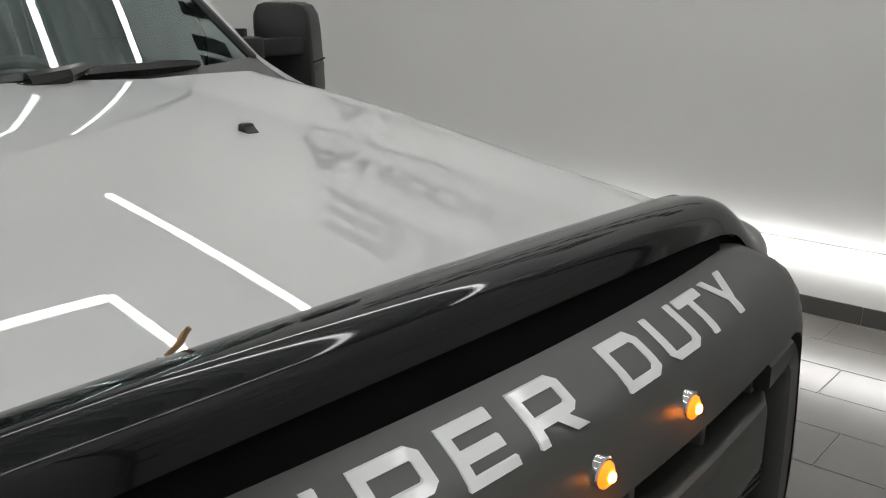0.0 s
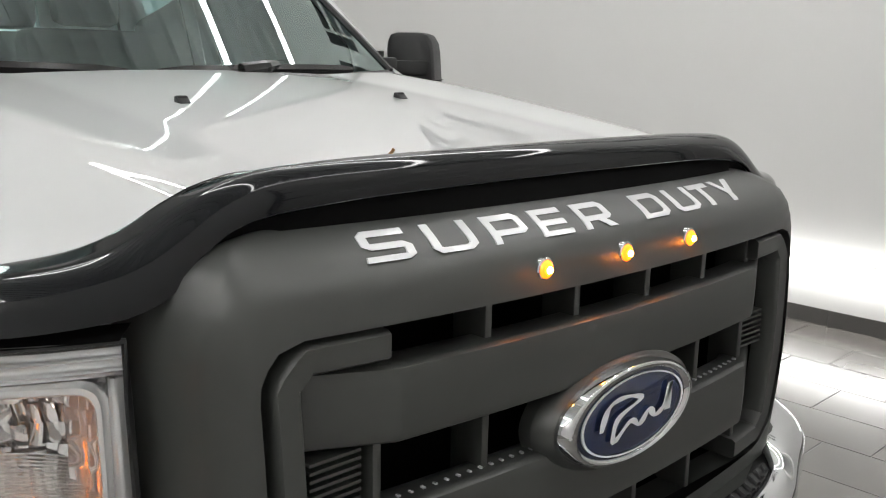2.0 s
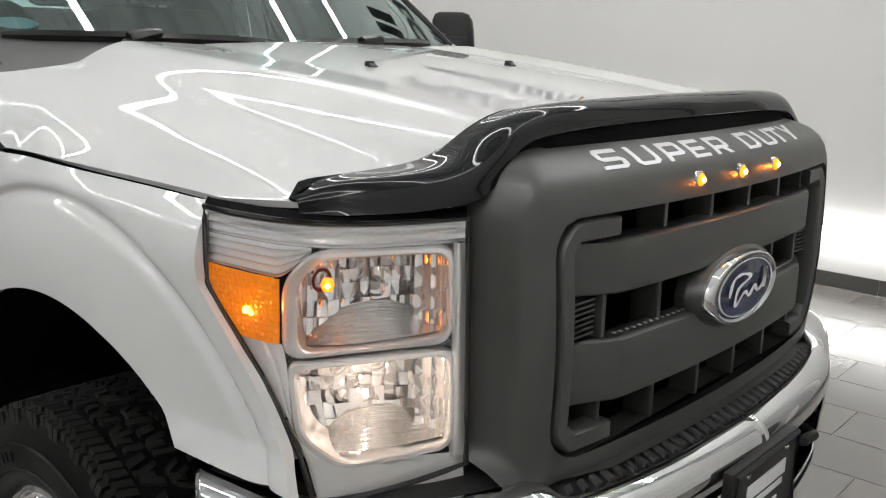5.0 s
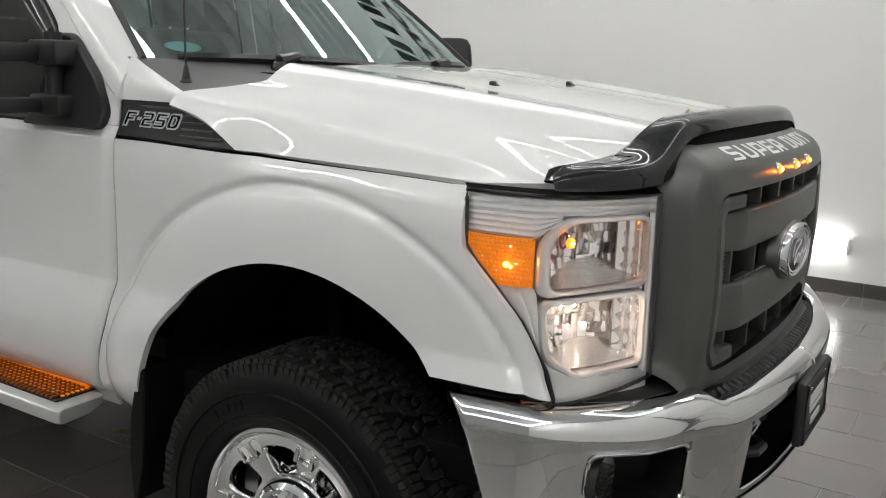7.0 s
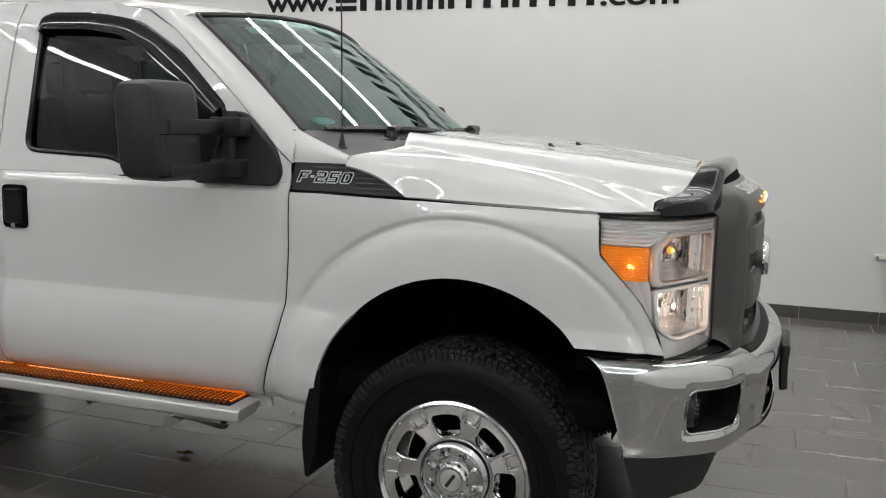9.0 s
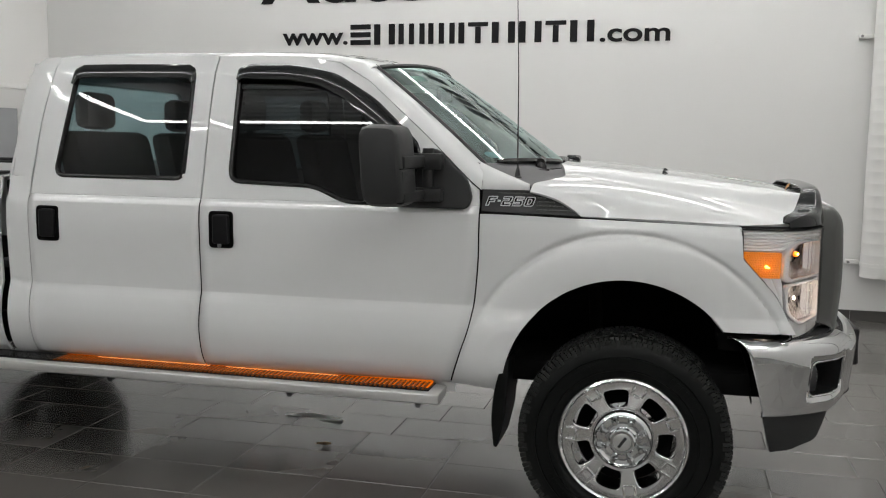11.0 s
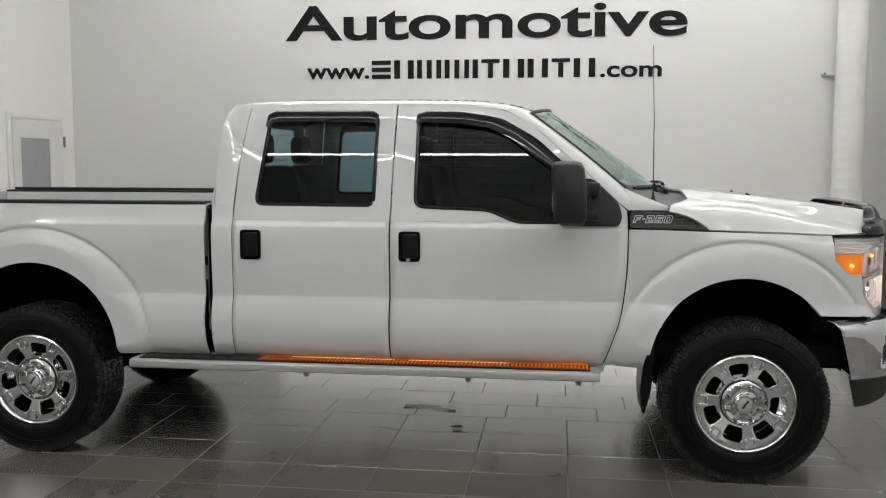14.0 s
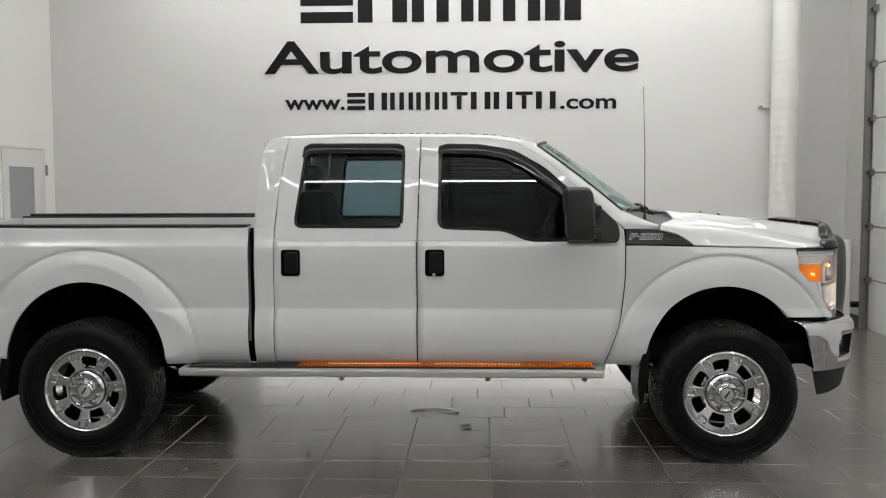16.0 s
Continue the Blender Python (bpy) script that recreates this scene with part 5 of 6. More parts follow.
        part("bowl_roof", grid(span(0.205, u1, 12), span(0, 1, 8), lambda u, q: lamp_pt(s, 0.020 + 0.085 * q)(u, z1 - 0.020 * q ** 1.4 - 0.004 * math.cos((u - 0.205) * 95) * q), flip=s > 0), BOWL, bw)
    part("lamp_seal", grid(span(0.012, 0.462, 24), [0, 1], lambda u, t: lamp_pt(s, 0.002 + 0.03 * t)(u, 1.303 + 0.010 * t)), DARK, hl, "black rubber seal")
    # bright back shell
    part("lamp_back", grid(span(0.19, 0.46, 14), [0.91, 1.30], lambda u, z: lamp_pt(s, 0.145)(u, z)), BOWL, hl)
    part("lamp_gasket", tube([lamp_pt(s, 0.006)(*p) for p in dense(LAMP, 6)], 0.0045, 6, closed=True), TRIM, hl)

# ---- front bumper ----
bumper = new("front_bumper")
bumper.parent = truck
bumper["label"] = "chrome front bumper with black step pad"
PY = [0.0, 0.25, 0.45, 0.54, 0.566, 0.60, 0.66, 0.765, 0.862, 0.925, 0.952]
PX = [0.985, 0.972, 0.945, 0.917, 0.905, 0.890, 0.868, 0.822, 0.715, 0.600, 0.456]


def bump_plan(y):
    return curve_at(abs(y), PY, PX)


# the line of the bumper runs by a parameter: -1 at the middle, 0 where the wing begins, 1 at its rear end
WQ = [-1.0, -0.56, -0.21, -0.05, 0.0, 0.06, 0.12, 0.30, 0.50, 0.72, 1.0]
TOP_DZ = [0.0, 0.001, 0.005, 0.014, 0.027, 0.041, 0.053]
TOP_IN = [0.078, 0.060, 0.040, 0.022, 0.009, 0.002, 0.0]
LOW_MID = [0.765, 0.73, 0.69, 0.65, 0.615, 0.606, 0.594, 0.583, 0.575]
LOW_WING = [0.785, 0.745, 0.71, 0.67, 0.635, 0.61, 0.588, 0.570, 0.560]


def wing_share(q):
    return soft((q + 0.10) / 0.20)


def bump_top(q):
    return 0.834 + 0.032 * wing_share(q)


PLAN_Q = np.linspace(-1, 1, 401)
PLAN_X = np.array([curve_at(q, WQ, PX) for q in PLAN_Q])
PLAN_Y = np.array([curve_at(q, WQ, PY) for q in PLAN_Q])
for plan in (PLAN_X, PLAN_Y):
    for _ in range(120):
        plan[1:-1] = 0.5 * plan[1:-1] + 0.25 * (plan[:-2] + plan[2:])


def bump_at(s, q, z, inset):
    """A point of the chrome skin; the rear edge slants forward towards the floor."""
    q = q - 0.2 * (0.862 - z) / 0.30 * max(0.0, (q - 0.5) / 0.5)
    k = wing_share(q)
    inset += 0.10 * max(0.0, 0.785 - z)
    x, y = float(np.interp(q, PLAN_Q, PLAN_X)), float(np.interp(q, PLAN_Q, PLAN_Y))
    return (x - inset * (1 - 0.25 * k), s * (y - inset * 0.65 * k), z)


def wing(s):
    def f(q, z):
        k = wing_share(q)
        return bump_at(s, q, z, lerp(max(0.0, bump_top(q) - z), [d * (0.8 + 0.2 * k) for d in TOP_DZ], [i_ * (0.65 + 0.35 * k) for i_ in TOP_IN]))
    return f


def skin(s):
    """Rows over the rolled top edge, then down the face."""
    n_top = len(TOP_DZ)

    def f(q, j):
        k = wing_share(q)
        if j < n_top:
            return bump_at(s, q, bump_top(q) - TOP_DZ[j] * (0.8 + 0.2 * k), TOP_IN[j] * (0.65 + 0.35 * k))
        y = curve_at(q, WQ, PY)
        z = LOW_MID[j - n_top] + (LOW_WING[j - n_top] - LOW_MID[j - n_top]) * k
        if j - n_top >= 4:
            z -= 0.02 * (1 - k) * max(0.0, 1 - (y / 0.57) ** 2)
        return bump_at(s, q, z, 0.008 * max(0, j - n_top - 6))
    return f


h0, h1 = 0.125, 0.50
qs = sorted(set(span(-1, -0.2, 26) + span(-0.18, 0.115, 26) + [h0 + (h1 - h0) * k / 14 for k in range(15)] + span(0.52, 1, 20)))
q_mid = -0.2
for s in (-1, 1):
    f = wing(s)
    first = len(TOP_DZ)
    bm = grid(qs, list(range(first + len(LOW_MID))), skin(s), flip=s < 0, skip=lambda i, j: first <= j < first + 4 and (qs[i + 1] <= q_mid + 1e-6 or (h0 - 1e-6 <= qs[i] and qs[i + 1] <= h1 + 1e-6)))
    hole = rounded([(h0 + 0.004, 0.638), (h1 - 0.004, 0.638), (h1 - 0.004, 0.782), (h0 + 0.03, 0.782), (h0 + 0.004, 0.765)], 0.045, 6)
    plate(dense([(h0, 0.635), (h1, 0.635), (h1, 0.785), (h0, 0.785)], 14), [hole], f, bm=(rimbm := bmesh.new()), flip=s > 0)
    wg = part("bumper_skin", bm, CHROME, bumper, solid=0.006, split=False)
    part("fog_panel", rimbm, CHROME, wg)
    part("fog_surround", tube([f(q, z) for q, z in dense(hole, 2)], 0.006, 8, closed=True), CHROME, wg)
    n = len(hole)
    bm = grid(list(range(n + 1)), [0.0, 0.5, 1.0], lambda k, t: (lambda p: (p[0] - 0.10 * t, p[1] - s * 0.06 * t, p[2]))(f(*hole[int(k) % n])))
    bm.faces.new([bm.verts.new((lambda p: (p[0] - 0.10, p[1] - s * 0.06, p[2]))(f(*h))) for h in hole])
    part("fog_recess", bm, TRIM, wg, "black recess of the fog lamp")
    c = f(0.40, 0.710)
    fog = part("fog_lamp", lathe([(0.058, -0.10), (0.060, -0.02), (0.056, 0.0)], 28, (c[0] - 0.03, c[1] + (-s) * 0.012, 0.710), "x"), TRIM, wg, "round fog lamp in a black ribbed housing")
    part("fog_glass", lathe([(0.0, 0.012), (0.03, 0.009), (0.05, 0.0)], 28, (c[0] - 0.028, c[1] - s * 0.012, 0.710), "x"), CLEAR, fog)
    part("fog_reflector", lathe([(0.0, -0.045), (0.03, -0.03), (0.052, -0.002)], 24, (c[0] - 0.03, c[1] - s * 0.012, 0.710), "x"), SILVER, fog)
    for k in range(6):
        z = 0.665 + 0.014 * k
        p = f(h1 - 0.03, z)
        part("fog_rib", box(p[0] - 0.02, p[0] + 0.020, p[1] - s * 0.045 - 0.02, p[1] - s * 0.045 + 0.02, z - 0.003, z + 0.003, 0.001), TRIM, wg)
    # black pad over the wing, back under the lamp
    part("wing_pad", grid(span(0, 0.97, 26), span(0, 1, 10), lambda q, t: (lambda p: (p[0] - (0.24 if q < 0.7 else 0.24 - 0.55 * (q - 0.7)) * t, p[1] - s * 0.14 * t * (0.4 + 0.6 * q), 0.858 + 0.016 * math.sin(math.pi * min(1, 1.5 * t)) + 0.006 * t))(f(q, 0.852)), flip=s < 0), TRIM, bumper, "black plastic bumper top pad", solid=0.01)
    part("valance", box(0.36, 0.60, min(s * 0.55, s * 0.84), max(s * 0.55, s * 0.84), 0.80, 0.90, 0.01), DARK, bumper)
    # black air dam under the wing, its front end cut on a slant
    part("air_dam", grid(span(0.255, 0.985, 24), span(0, 1, 8), lambda q, t: (lambda p: (p[0] - 0.010, p[1] - s * 0.010, p[2]))(f(q, 0.576 - t * 0.165 * lerp(q, [0.255, 0.36, 0.55, 0.985], [0.04, 0.80, 0.96, 1.0]))), flip=s > 0), TRIM, bumper, "black plastic air dam", solid=0.012)

yy = span(-0.566, 0.566, 50)
# black sheets added behind the opening, painting the darkness inside it
part("bumper_shade_back", grid(yy, [0.58, 0.80], lambda y, z: (bump_plan(y) - 0.13, y, z)), DARK, bumper)
part("bumper_shade_floor", grid(yy, [0.0, 1.0], lambda y, t: (bump_plan(y) - 0.012 - 0.118 * t, y, 0.590 - 0.02 * (1 - (y / 0.57) ** 2))), DARK, bumper)
# ribbed black step pad between grille and chrome
pad = part("step_pad", grid(yy, span(0, 1, 6), lambda y, t: (bump_plan(y) - 0.045 - (bump_plan(y) - 0.045 - gx(y, 0.86) + 0.05) * t, y, 0.834 + 0.020 * t)), TRIM, bumper, "black ribbed plastic step pad", solid=0.006)
for k in range(35):
    y = -0.51 + 0.03 * k
    a, b = bump_plan(y) - 0.055, gx(y, 0.86) + 0.014
    if a - b > 0.008:
        part("pad_rib", prism([(-0.009, 0.0), (0.009, 0.0), (0.006, 0.005), (-0.006, 0.005)], lambda p, z: (b, y + p, 0.838 + z + 0.008), (a - b, 0, -0.010)), TRIM, pad, smooth=False)
# plate holder with bars for its print
pl = part("plate_holder", box(0.985, 1.008, -0.185, 0.125, 0.632, 0.800, 0.006), TRIM, bumper, "black dealer plate in a black holder")
part("plate_frame", tube([(1.008, -0.175, 0.642), (1.008, 0.115, 0.642), (1.008, 0.115, 0.79), (1.008, -0.175, 0.79)], 0.007, 6, closed=True), TRIM, pl)
for y0, y1, z0, z1 in ((-0.12, 0.06, 0.722, 0.752), (-0.11, 0.05, 0.702, 0.714), (-0.085, 0.03, 0.664, 0.682)):
    part("plate_bar", box(1.008, 1.0105, y0, y1, z0, z1), BADGE_WHITE, pl, smooth=False)
for y in (-0.12, 0.06):
    part("plate_screw", lathe([(0.006, 0), (0.005, 0.003), (0, 0.0035)], 10, (1.008, y, 0.775), "x"), CHROME, pl)
for y in (-0.36, 0.36):
    part("tow_hook", tube([(0.80, y, 0.66), (0.90, y, 0.655), (0.935, y + 0.02, 0.66), (0.94, y + 0.06, 0.662), (0.91, y + 0.085, 0.662), (0.84, y + 0.085, 0.66)], 0.014, 8), TRIM, bumper, "black tow hook")

# ---- wheels ----
def wheel(x, s, front):
    w = new("front_wheel" if front else "rear_wheel")
    w.parent = truck
    w.location = (x, 0, 0.43)
    yo = 1.0                                            # outer face of the tyre
    R, r0 = 0.43, 0.256
    prof = [(r0 + 0.004, yo - 0.028), (r0 + 0.012, yo - 0.012), (0.285, yo - 0.002), (0.315, yo), (0.345, yo - 0.002), (0.375, yo - 0.008), (0.400, yo - 0.018), (0.416, yo - 0.034), (0.4215, yo - 0.05)]
    inner = [(0.4225, yo - 0.14)] + [(a, 2 * (yo - 0.14) - b) for a, b in reversed(prof)]
    t = part("tyre", lathe([(a, s * b) for a, b in prof + inner], 96, (0, 0, 0), "y", close=True), RUBBER, w, "black all-terrain tyre")
    # tread blocks
    own = bmesh.new()
    nb = 62
    jit = random.Random(17)

    def block(a0, a1, y0, y1, r0_, r1_, sk=0.0):
        cs = []
        for rr, e in ((r0_, 0.0), (r1_, 0.06)):
            for (aa, yy_) in ((a0 + (a1 - a0) * e, y0 + (y1 - y0) * e), (a1 - (a1 - a0) * e, y0 + (y1 - y0) * e), (a1 - (a1 - a0) * e + sk, y1 - (y1 - y0) * e), (a0 + (a1 - a0) * e + sk, y1 - (y1 - y0) * e)):
                cs.append(own.verts.new((rr * math.cos(aa), s * yy_, rr * math.sin(aa))))
        own.faces.new(cs[4:])
        for i in range(4):
            j = (i + 1) % 4
            own.faces.new([cs[i], cs[j], cs[4 + j], cs[4 + i]])
    for k in range(nb):
        a = k * math.tau / nb
        d = math.tau / nb
        lug = 0.004 if k % 2 else 0.0
        # shoulder lug wraps over the edge, split by a sipe
        for e in (0.0, 0.46):
            block(a + d * e, a + d * (e + 0.40), yo - 0.066, yo - 0.026 - lug, 0.412, 0.4295, d * 0.14)
            block(a + d * e, a + d * (e + 0.40), yo - 0.034, yo - 0.0135 - lug, 0.388, 0.4185)
            block(a + d * e, a + d * (e + 0.40), yo - 0.268 + lug, yo - 0.218, 0.405, 0.430, -d * 0.14)
        for q in range(3):
            y0 = yo - 0.117 - 0.05 * q
            for e in (0.0, 0.50):
                block(a + d * (0.3 * q + e), a + d * (0.3 * q + e + jit.uniform(0.30, 0.44)), y0 + (0.008 if e else -0.003), y0 + jit.uniform(0.032, 0.046), 0.414, 0.430, d * jit.uniform(0.05, 0.42) * (1 if (q + k) % 2 else -1))
    bmesh.ops.recalc_face_normals(own, faces=own.faces)
    part("tread", own, TREAD_RUBBER, t, smooth=False)
    for rr in (0.300, 0.352):
        part("sidewall_ring", lathe([(rr - 0.003, s * (yo - 0.002)), (rr, s * (yo + 0.0025)), (rr + 0.003, s * (yo - 0.002))], 72, (0, 0, 0), "y"), RUBBER, t)
    for a0, n_, rr in ((20, 9, 0.327), (110, 5, 0.327), (200, 9, 0.327), (290, 5, 0.327)):
        for k in range(n_):
            a = radians(a0 + 4.2 * k)
            mark = bmesh.new()
            cs = [(rr - 0.010, a), (rr + 0.010, a), (rr + 0.010, a + 0.045), (rr - 0.010, a + 0.045)]
            mark.faces.new([mark.verts.new((q * math.cos(b), s * (yo + 0.0025), q * math.sin(b))) for q, b in cs])
            part("sidewall_mark", mark, RUBBER, t, smooth=False, solid=0.002)
    # rim
    rp = [(0.262, yo - 0.030), (0.262, yo - 0.018), (0.254, yo - 0.014), (0.246, yo - 0.020), (0.240, yo - 0.036), (0.232, yo - 0.050), (0.226, yo - 0.09), (0.222, yo - 0.20)]
    rim_ = part("rim", lathe([(a, s * b) for a, b in rp], 84, (0, 0, 0), "y"), WHEEL, w, "polished chrome rim")
    part("rim_barrel", lathe([(0.20, s * (yo - 0.14)), (0.0, s * (yo - 0.14))], 40, (0, 0, 0), "y"), DARK, w)
    ph = radians(73.9 if front else 58.0)
    half = math.pi / 7
    rs = [0.112, 0.118, 0.124, 0.130] + [0.174 - 0.039 * math.cos(math.pi * k / 18) for k in range(19)] + [0.218, 0.224, 0.234, 0.244]

    def hole_half(r):
        u = abs(r - 0.174) / 0.039
        return 0.0 if u >= 0.9999 else lerp(r, [0.13, 0.21], [0.034, 0.051]) * (1 - u ** 4) ** 0.25 / r

    def dish(r):
        return lerp(r, [0.112, 0.14, 0.17, 0.20, 0.225, 0.244], [-0.062, -0.055, -0.047, -0.040, -0.034, -0.031])
    for k in range(7):
        a = ph + k * math.tau / 7

        def web(r, v):
            e = half - hole_half(r)
            ang = a + v * e
            open_ = 1 - e / half
            drop = 0.010 * max(0.0, (abs(v) - 0.80) / 0.20) ** 2 * min(1.0, open_ * 3)
            return (r * math.cos(ang), s * (yo + dish(r) - drop), r * math.sin(ang))
        part("spoke", grid(rs, [-1, -0.97, -0.92, -0.86, -0.80, -0.5, -0.25, 0, 0.25, 0.5, 0.80, 0.86, 0.92, 0.97, 1], web, flip=s > 0), WHEEL, rim_, solid=0.045)
        # two posts and a sunk step at the spoke's outer end
        own = box(0.190, 0.232, s * (yo - 0.034) - 0.010, s * (yo - 0.034) + 0.010, -0.029, -0.018, 0.0035)
        box(0.190, 0.232, s * (yo - 0.034) - 0.010, s * (yo - 0.034) + 0.010, 0.018, 0.029, 0.0035, own)
        box(0.186, 0.195, s * (yo - 0.038) - 0.008, s * (yo - 0.038) + 0.008, -0.020, 0.020, 0.003, own)
        bmesh.ops.transform(own, matrix=Matrix.Rotation(-a, 4, "Y"), verts=own.verts)
        part("spoke_pad", own, WHEEL, rim_)
    hub = part("hub", lathe([(0.128, s * (yo - 0.085)), (0.127, s * (yo - 0.060)), (0.124, s * (yo - 0.054)), (0.118, s * (yo - 0.054)), (0.116, s * (yo - 0.044)), (0.108, s * (yo - 0.038)), (0.104, s * (yo - 0.034)), (0.094, s * (yo - 0.040)), (0.060, s * (yo - 0.040)), (0.054, s * (yo - 0.036)), (0.054, s * (yo - 0.012)), (0.048, s * (yo - 0.006)), (0.040, s * (yo - 0.006)), (0.037, s * (yo - 0.014)), (0.0, s * (yo - 0.014))], 56, (0, 0, 0), "y"), CHROME, w, "chrome hub cap")
    for k in range(8):
        a = (k + 0.5) * math.tau / 8
        c = (0.082 * math.cos(a), s * (yo - 0.040), 0.082 * math.sin(a))
        part("lug_nut", lathe([(0.016, 0), (0.014, s * 0.018), (0.009, s * 0.026), (0.0, s * 0.027)], 6, c, "y"), CHROME, hub)
    # black ring laid on the hub, painting the shade of its gap
    part("hub_gap_ring", lathe([(0.1205, s * (yo - 0.056)), (0.1205, s * (yo - 0.051)), (0.1165, s * (yo - 0.047)), (0.1165, s * (yo - 0.056))], 48, (0, 0, 0), "y"), DARK, hub, "black ring for the shaded gap round the hub cap")
    part("hub_centre", lathe([(0.036, 0.0), (0.030, s * 0.004), (0.0, s * 0.006)], 28, (0, s * (yo - 0.013), 0), "y"), SATIN, hub, "dull hub centre")
    bm = box(-0.006, 0.006, s * (yo - 0.009) - 0.003, s * (yo - 0.009) + 0.003, -0.026, 0.026, 0.002)
    bmesh.ops.transform(bm, matrix=Matrix.Rotation(0.6, 4, "Y"), verts=bm.verts)
    part("hub_dial", bm, TRIM, hub)
    return w


for s in (-1, 1):
    wheel(0.0, s, True)
    wheel(-3.967, s, False)

# ---- underside ----
for s in (-1, 1):
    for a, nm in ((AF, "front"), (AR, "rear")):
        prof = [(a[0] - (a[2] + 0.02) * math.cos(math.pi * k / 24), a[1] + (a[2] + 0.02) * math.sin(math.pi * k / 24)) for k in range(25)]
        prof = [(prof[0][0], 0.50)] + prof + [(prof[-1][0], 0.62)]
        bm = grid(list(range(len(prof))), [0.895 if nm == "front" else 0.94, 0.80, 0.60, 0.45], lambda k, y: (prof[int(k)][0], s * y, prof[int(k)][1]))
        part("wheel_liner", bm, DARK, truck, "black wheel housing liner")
    # mud flaps behind the wheels
    for dx, dz in ((0.0, 0.0), (-3.965, 0.0)):
        blade = rounded([(-0.500, 0.72), (-0.468, 0.757), (-0.468, 0.70), (-0.482, 0.49), (-0.512, 0.362), (-0.528, 0.366), (-0.540, 0.48), (-0.530, 0.60)], 0.03)
        part("mud_flap", prism(blade, lambda x, z: (x + dx, s * 0.996, z + dz), (0, -s * 0.27, 0)), RUBBER, truck, "black rubber mud flap", bevel=0.004)
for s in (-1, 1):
    # added panel that covers bright parts and keeps the front arch dark
    part("arch_dark_panel", box(0.575, 0.590, min(s * 0.38, s * 0.86), max(s * 0.38, s * 0.86), 0.555, 0.84, 0.004), DARK, truck, "black panel added behind the bumper to darken the arch")
    # black filler behind the cab, standing in for the gap's deep shade
    part("gap_shade", box(-2.924, -2.900, min(s * 0.50, s * 0.915), max(s * 0.50, s * 0.915), 0.66, 1.425, 0.006), DARK, truck, "black block for the shade between cab and bed")
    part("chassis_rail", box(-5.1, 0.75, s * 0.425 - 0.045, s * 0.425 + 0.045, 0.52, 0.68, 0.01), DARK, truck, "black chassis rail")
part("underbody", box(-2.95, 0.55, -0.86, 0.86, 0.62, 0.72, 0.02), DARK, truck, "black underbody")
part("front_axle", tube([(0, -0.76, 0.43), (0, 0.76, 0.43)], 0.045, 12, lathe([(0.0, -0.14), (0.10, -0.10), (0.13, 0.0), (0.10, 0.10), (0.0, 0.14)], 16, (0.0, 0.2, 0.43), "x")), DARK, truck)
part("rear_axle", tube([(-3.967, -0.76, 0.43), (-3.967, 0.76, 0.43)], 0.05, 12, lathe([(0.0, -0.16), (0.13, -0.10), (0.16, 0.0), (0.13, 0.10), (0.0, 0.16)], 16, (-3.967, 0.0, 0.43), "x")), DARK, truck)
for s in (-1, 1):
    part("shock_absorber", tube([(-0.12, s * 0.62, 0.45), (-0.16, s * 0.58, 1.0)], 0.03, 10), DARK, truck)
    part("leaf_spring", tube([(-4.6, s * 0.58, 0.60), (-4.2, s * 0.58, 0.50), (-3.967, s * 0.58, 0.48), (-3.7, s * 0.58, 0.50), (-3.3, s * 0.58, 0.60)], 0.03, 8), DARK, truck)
# added black box, hides the far fender's lit inside from the rear arch
part("arch_sight_block", box(-4.46, -3.43, -0.44, 0.44, 0.60, 1.13, 0.03), DARK, truck)
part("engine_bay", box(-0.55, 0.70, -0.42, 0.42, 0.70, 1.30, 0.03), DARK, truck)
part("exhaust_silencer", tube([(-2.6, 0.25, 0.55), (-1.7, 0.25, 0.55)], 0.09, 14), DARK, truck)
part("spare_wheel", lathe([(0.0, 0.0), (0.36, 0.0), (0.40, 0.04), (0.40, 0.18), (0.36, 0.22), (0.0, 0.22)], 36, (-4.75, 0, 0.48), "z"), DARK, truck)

# ---- bed ----
# second filler across the middle, shade of the gap as black colour
part("gap_shade", box(-2.924, -2.892, -0.885, 0.885, 0.62, 1.44, 0.004), DARK, truck, "black filler for the shaded gap between cab and bed")
part("bed_floor", box(-5.24, -2.93, -0.43, 0.43, 0.92, 0.96, 0.005), TRIM, truck, "black bed liner")
part("bed_front", box(-2.965, -2.93, -0.83, 0.83, 0.72, 1.45, 0.006), PAINT, truck)
for s in (-1, 1):
    part("bed_inner", box(-5.24, -2.96, min(s * 0.80, s * 0.83), max(s * 0.80, s * 0.83), 1.145, 1.45, 0.006), PAINT, truck)
tg = part("tailgate", box(-5.30, -5.25, -0.83, 0.83, 0.72, 1.45, 0.015), PAINT, truck)
part("tailgate_handle", box(-5.315, -5.30, -0.12, 0.12, 1.25, 1.36, 0.01), TRIM, tg)
part("rear_bumper", box(-5.52, -5.30, -0.98, 0.98, 0.56, 0.74, 0.03), CHROME, truck, "chrome rear bumper")
for s in (-1, 1):
    part("tail_lamp", box(-5.31, -5.27, min(s * 0.84, s * 0.95), max(s * 0.84, s * 0.95), 0.98, 1.36, 0.01), material("red_lens", (0.35, 0.01, 0.01), 0.15, coat=1.0) if s < 0 else bpy.data.materials["red_lens"], truck, "red tail lamp")

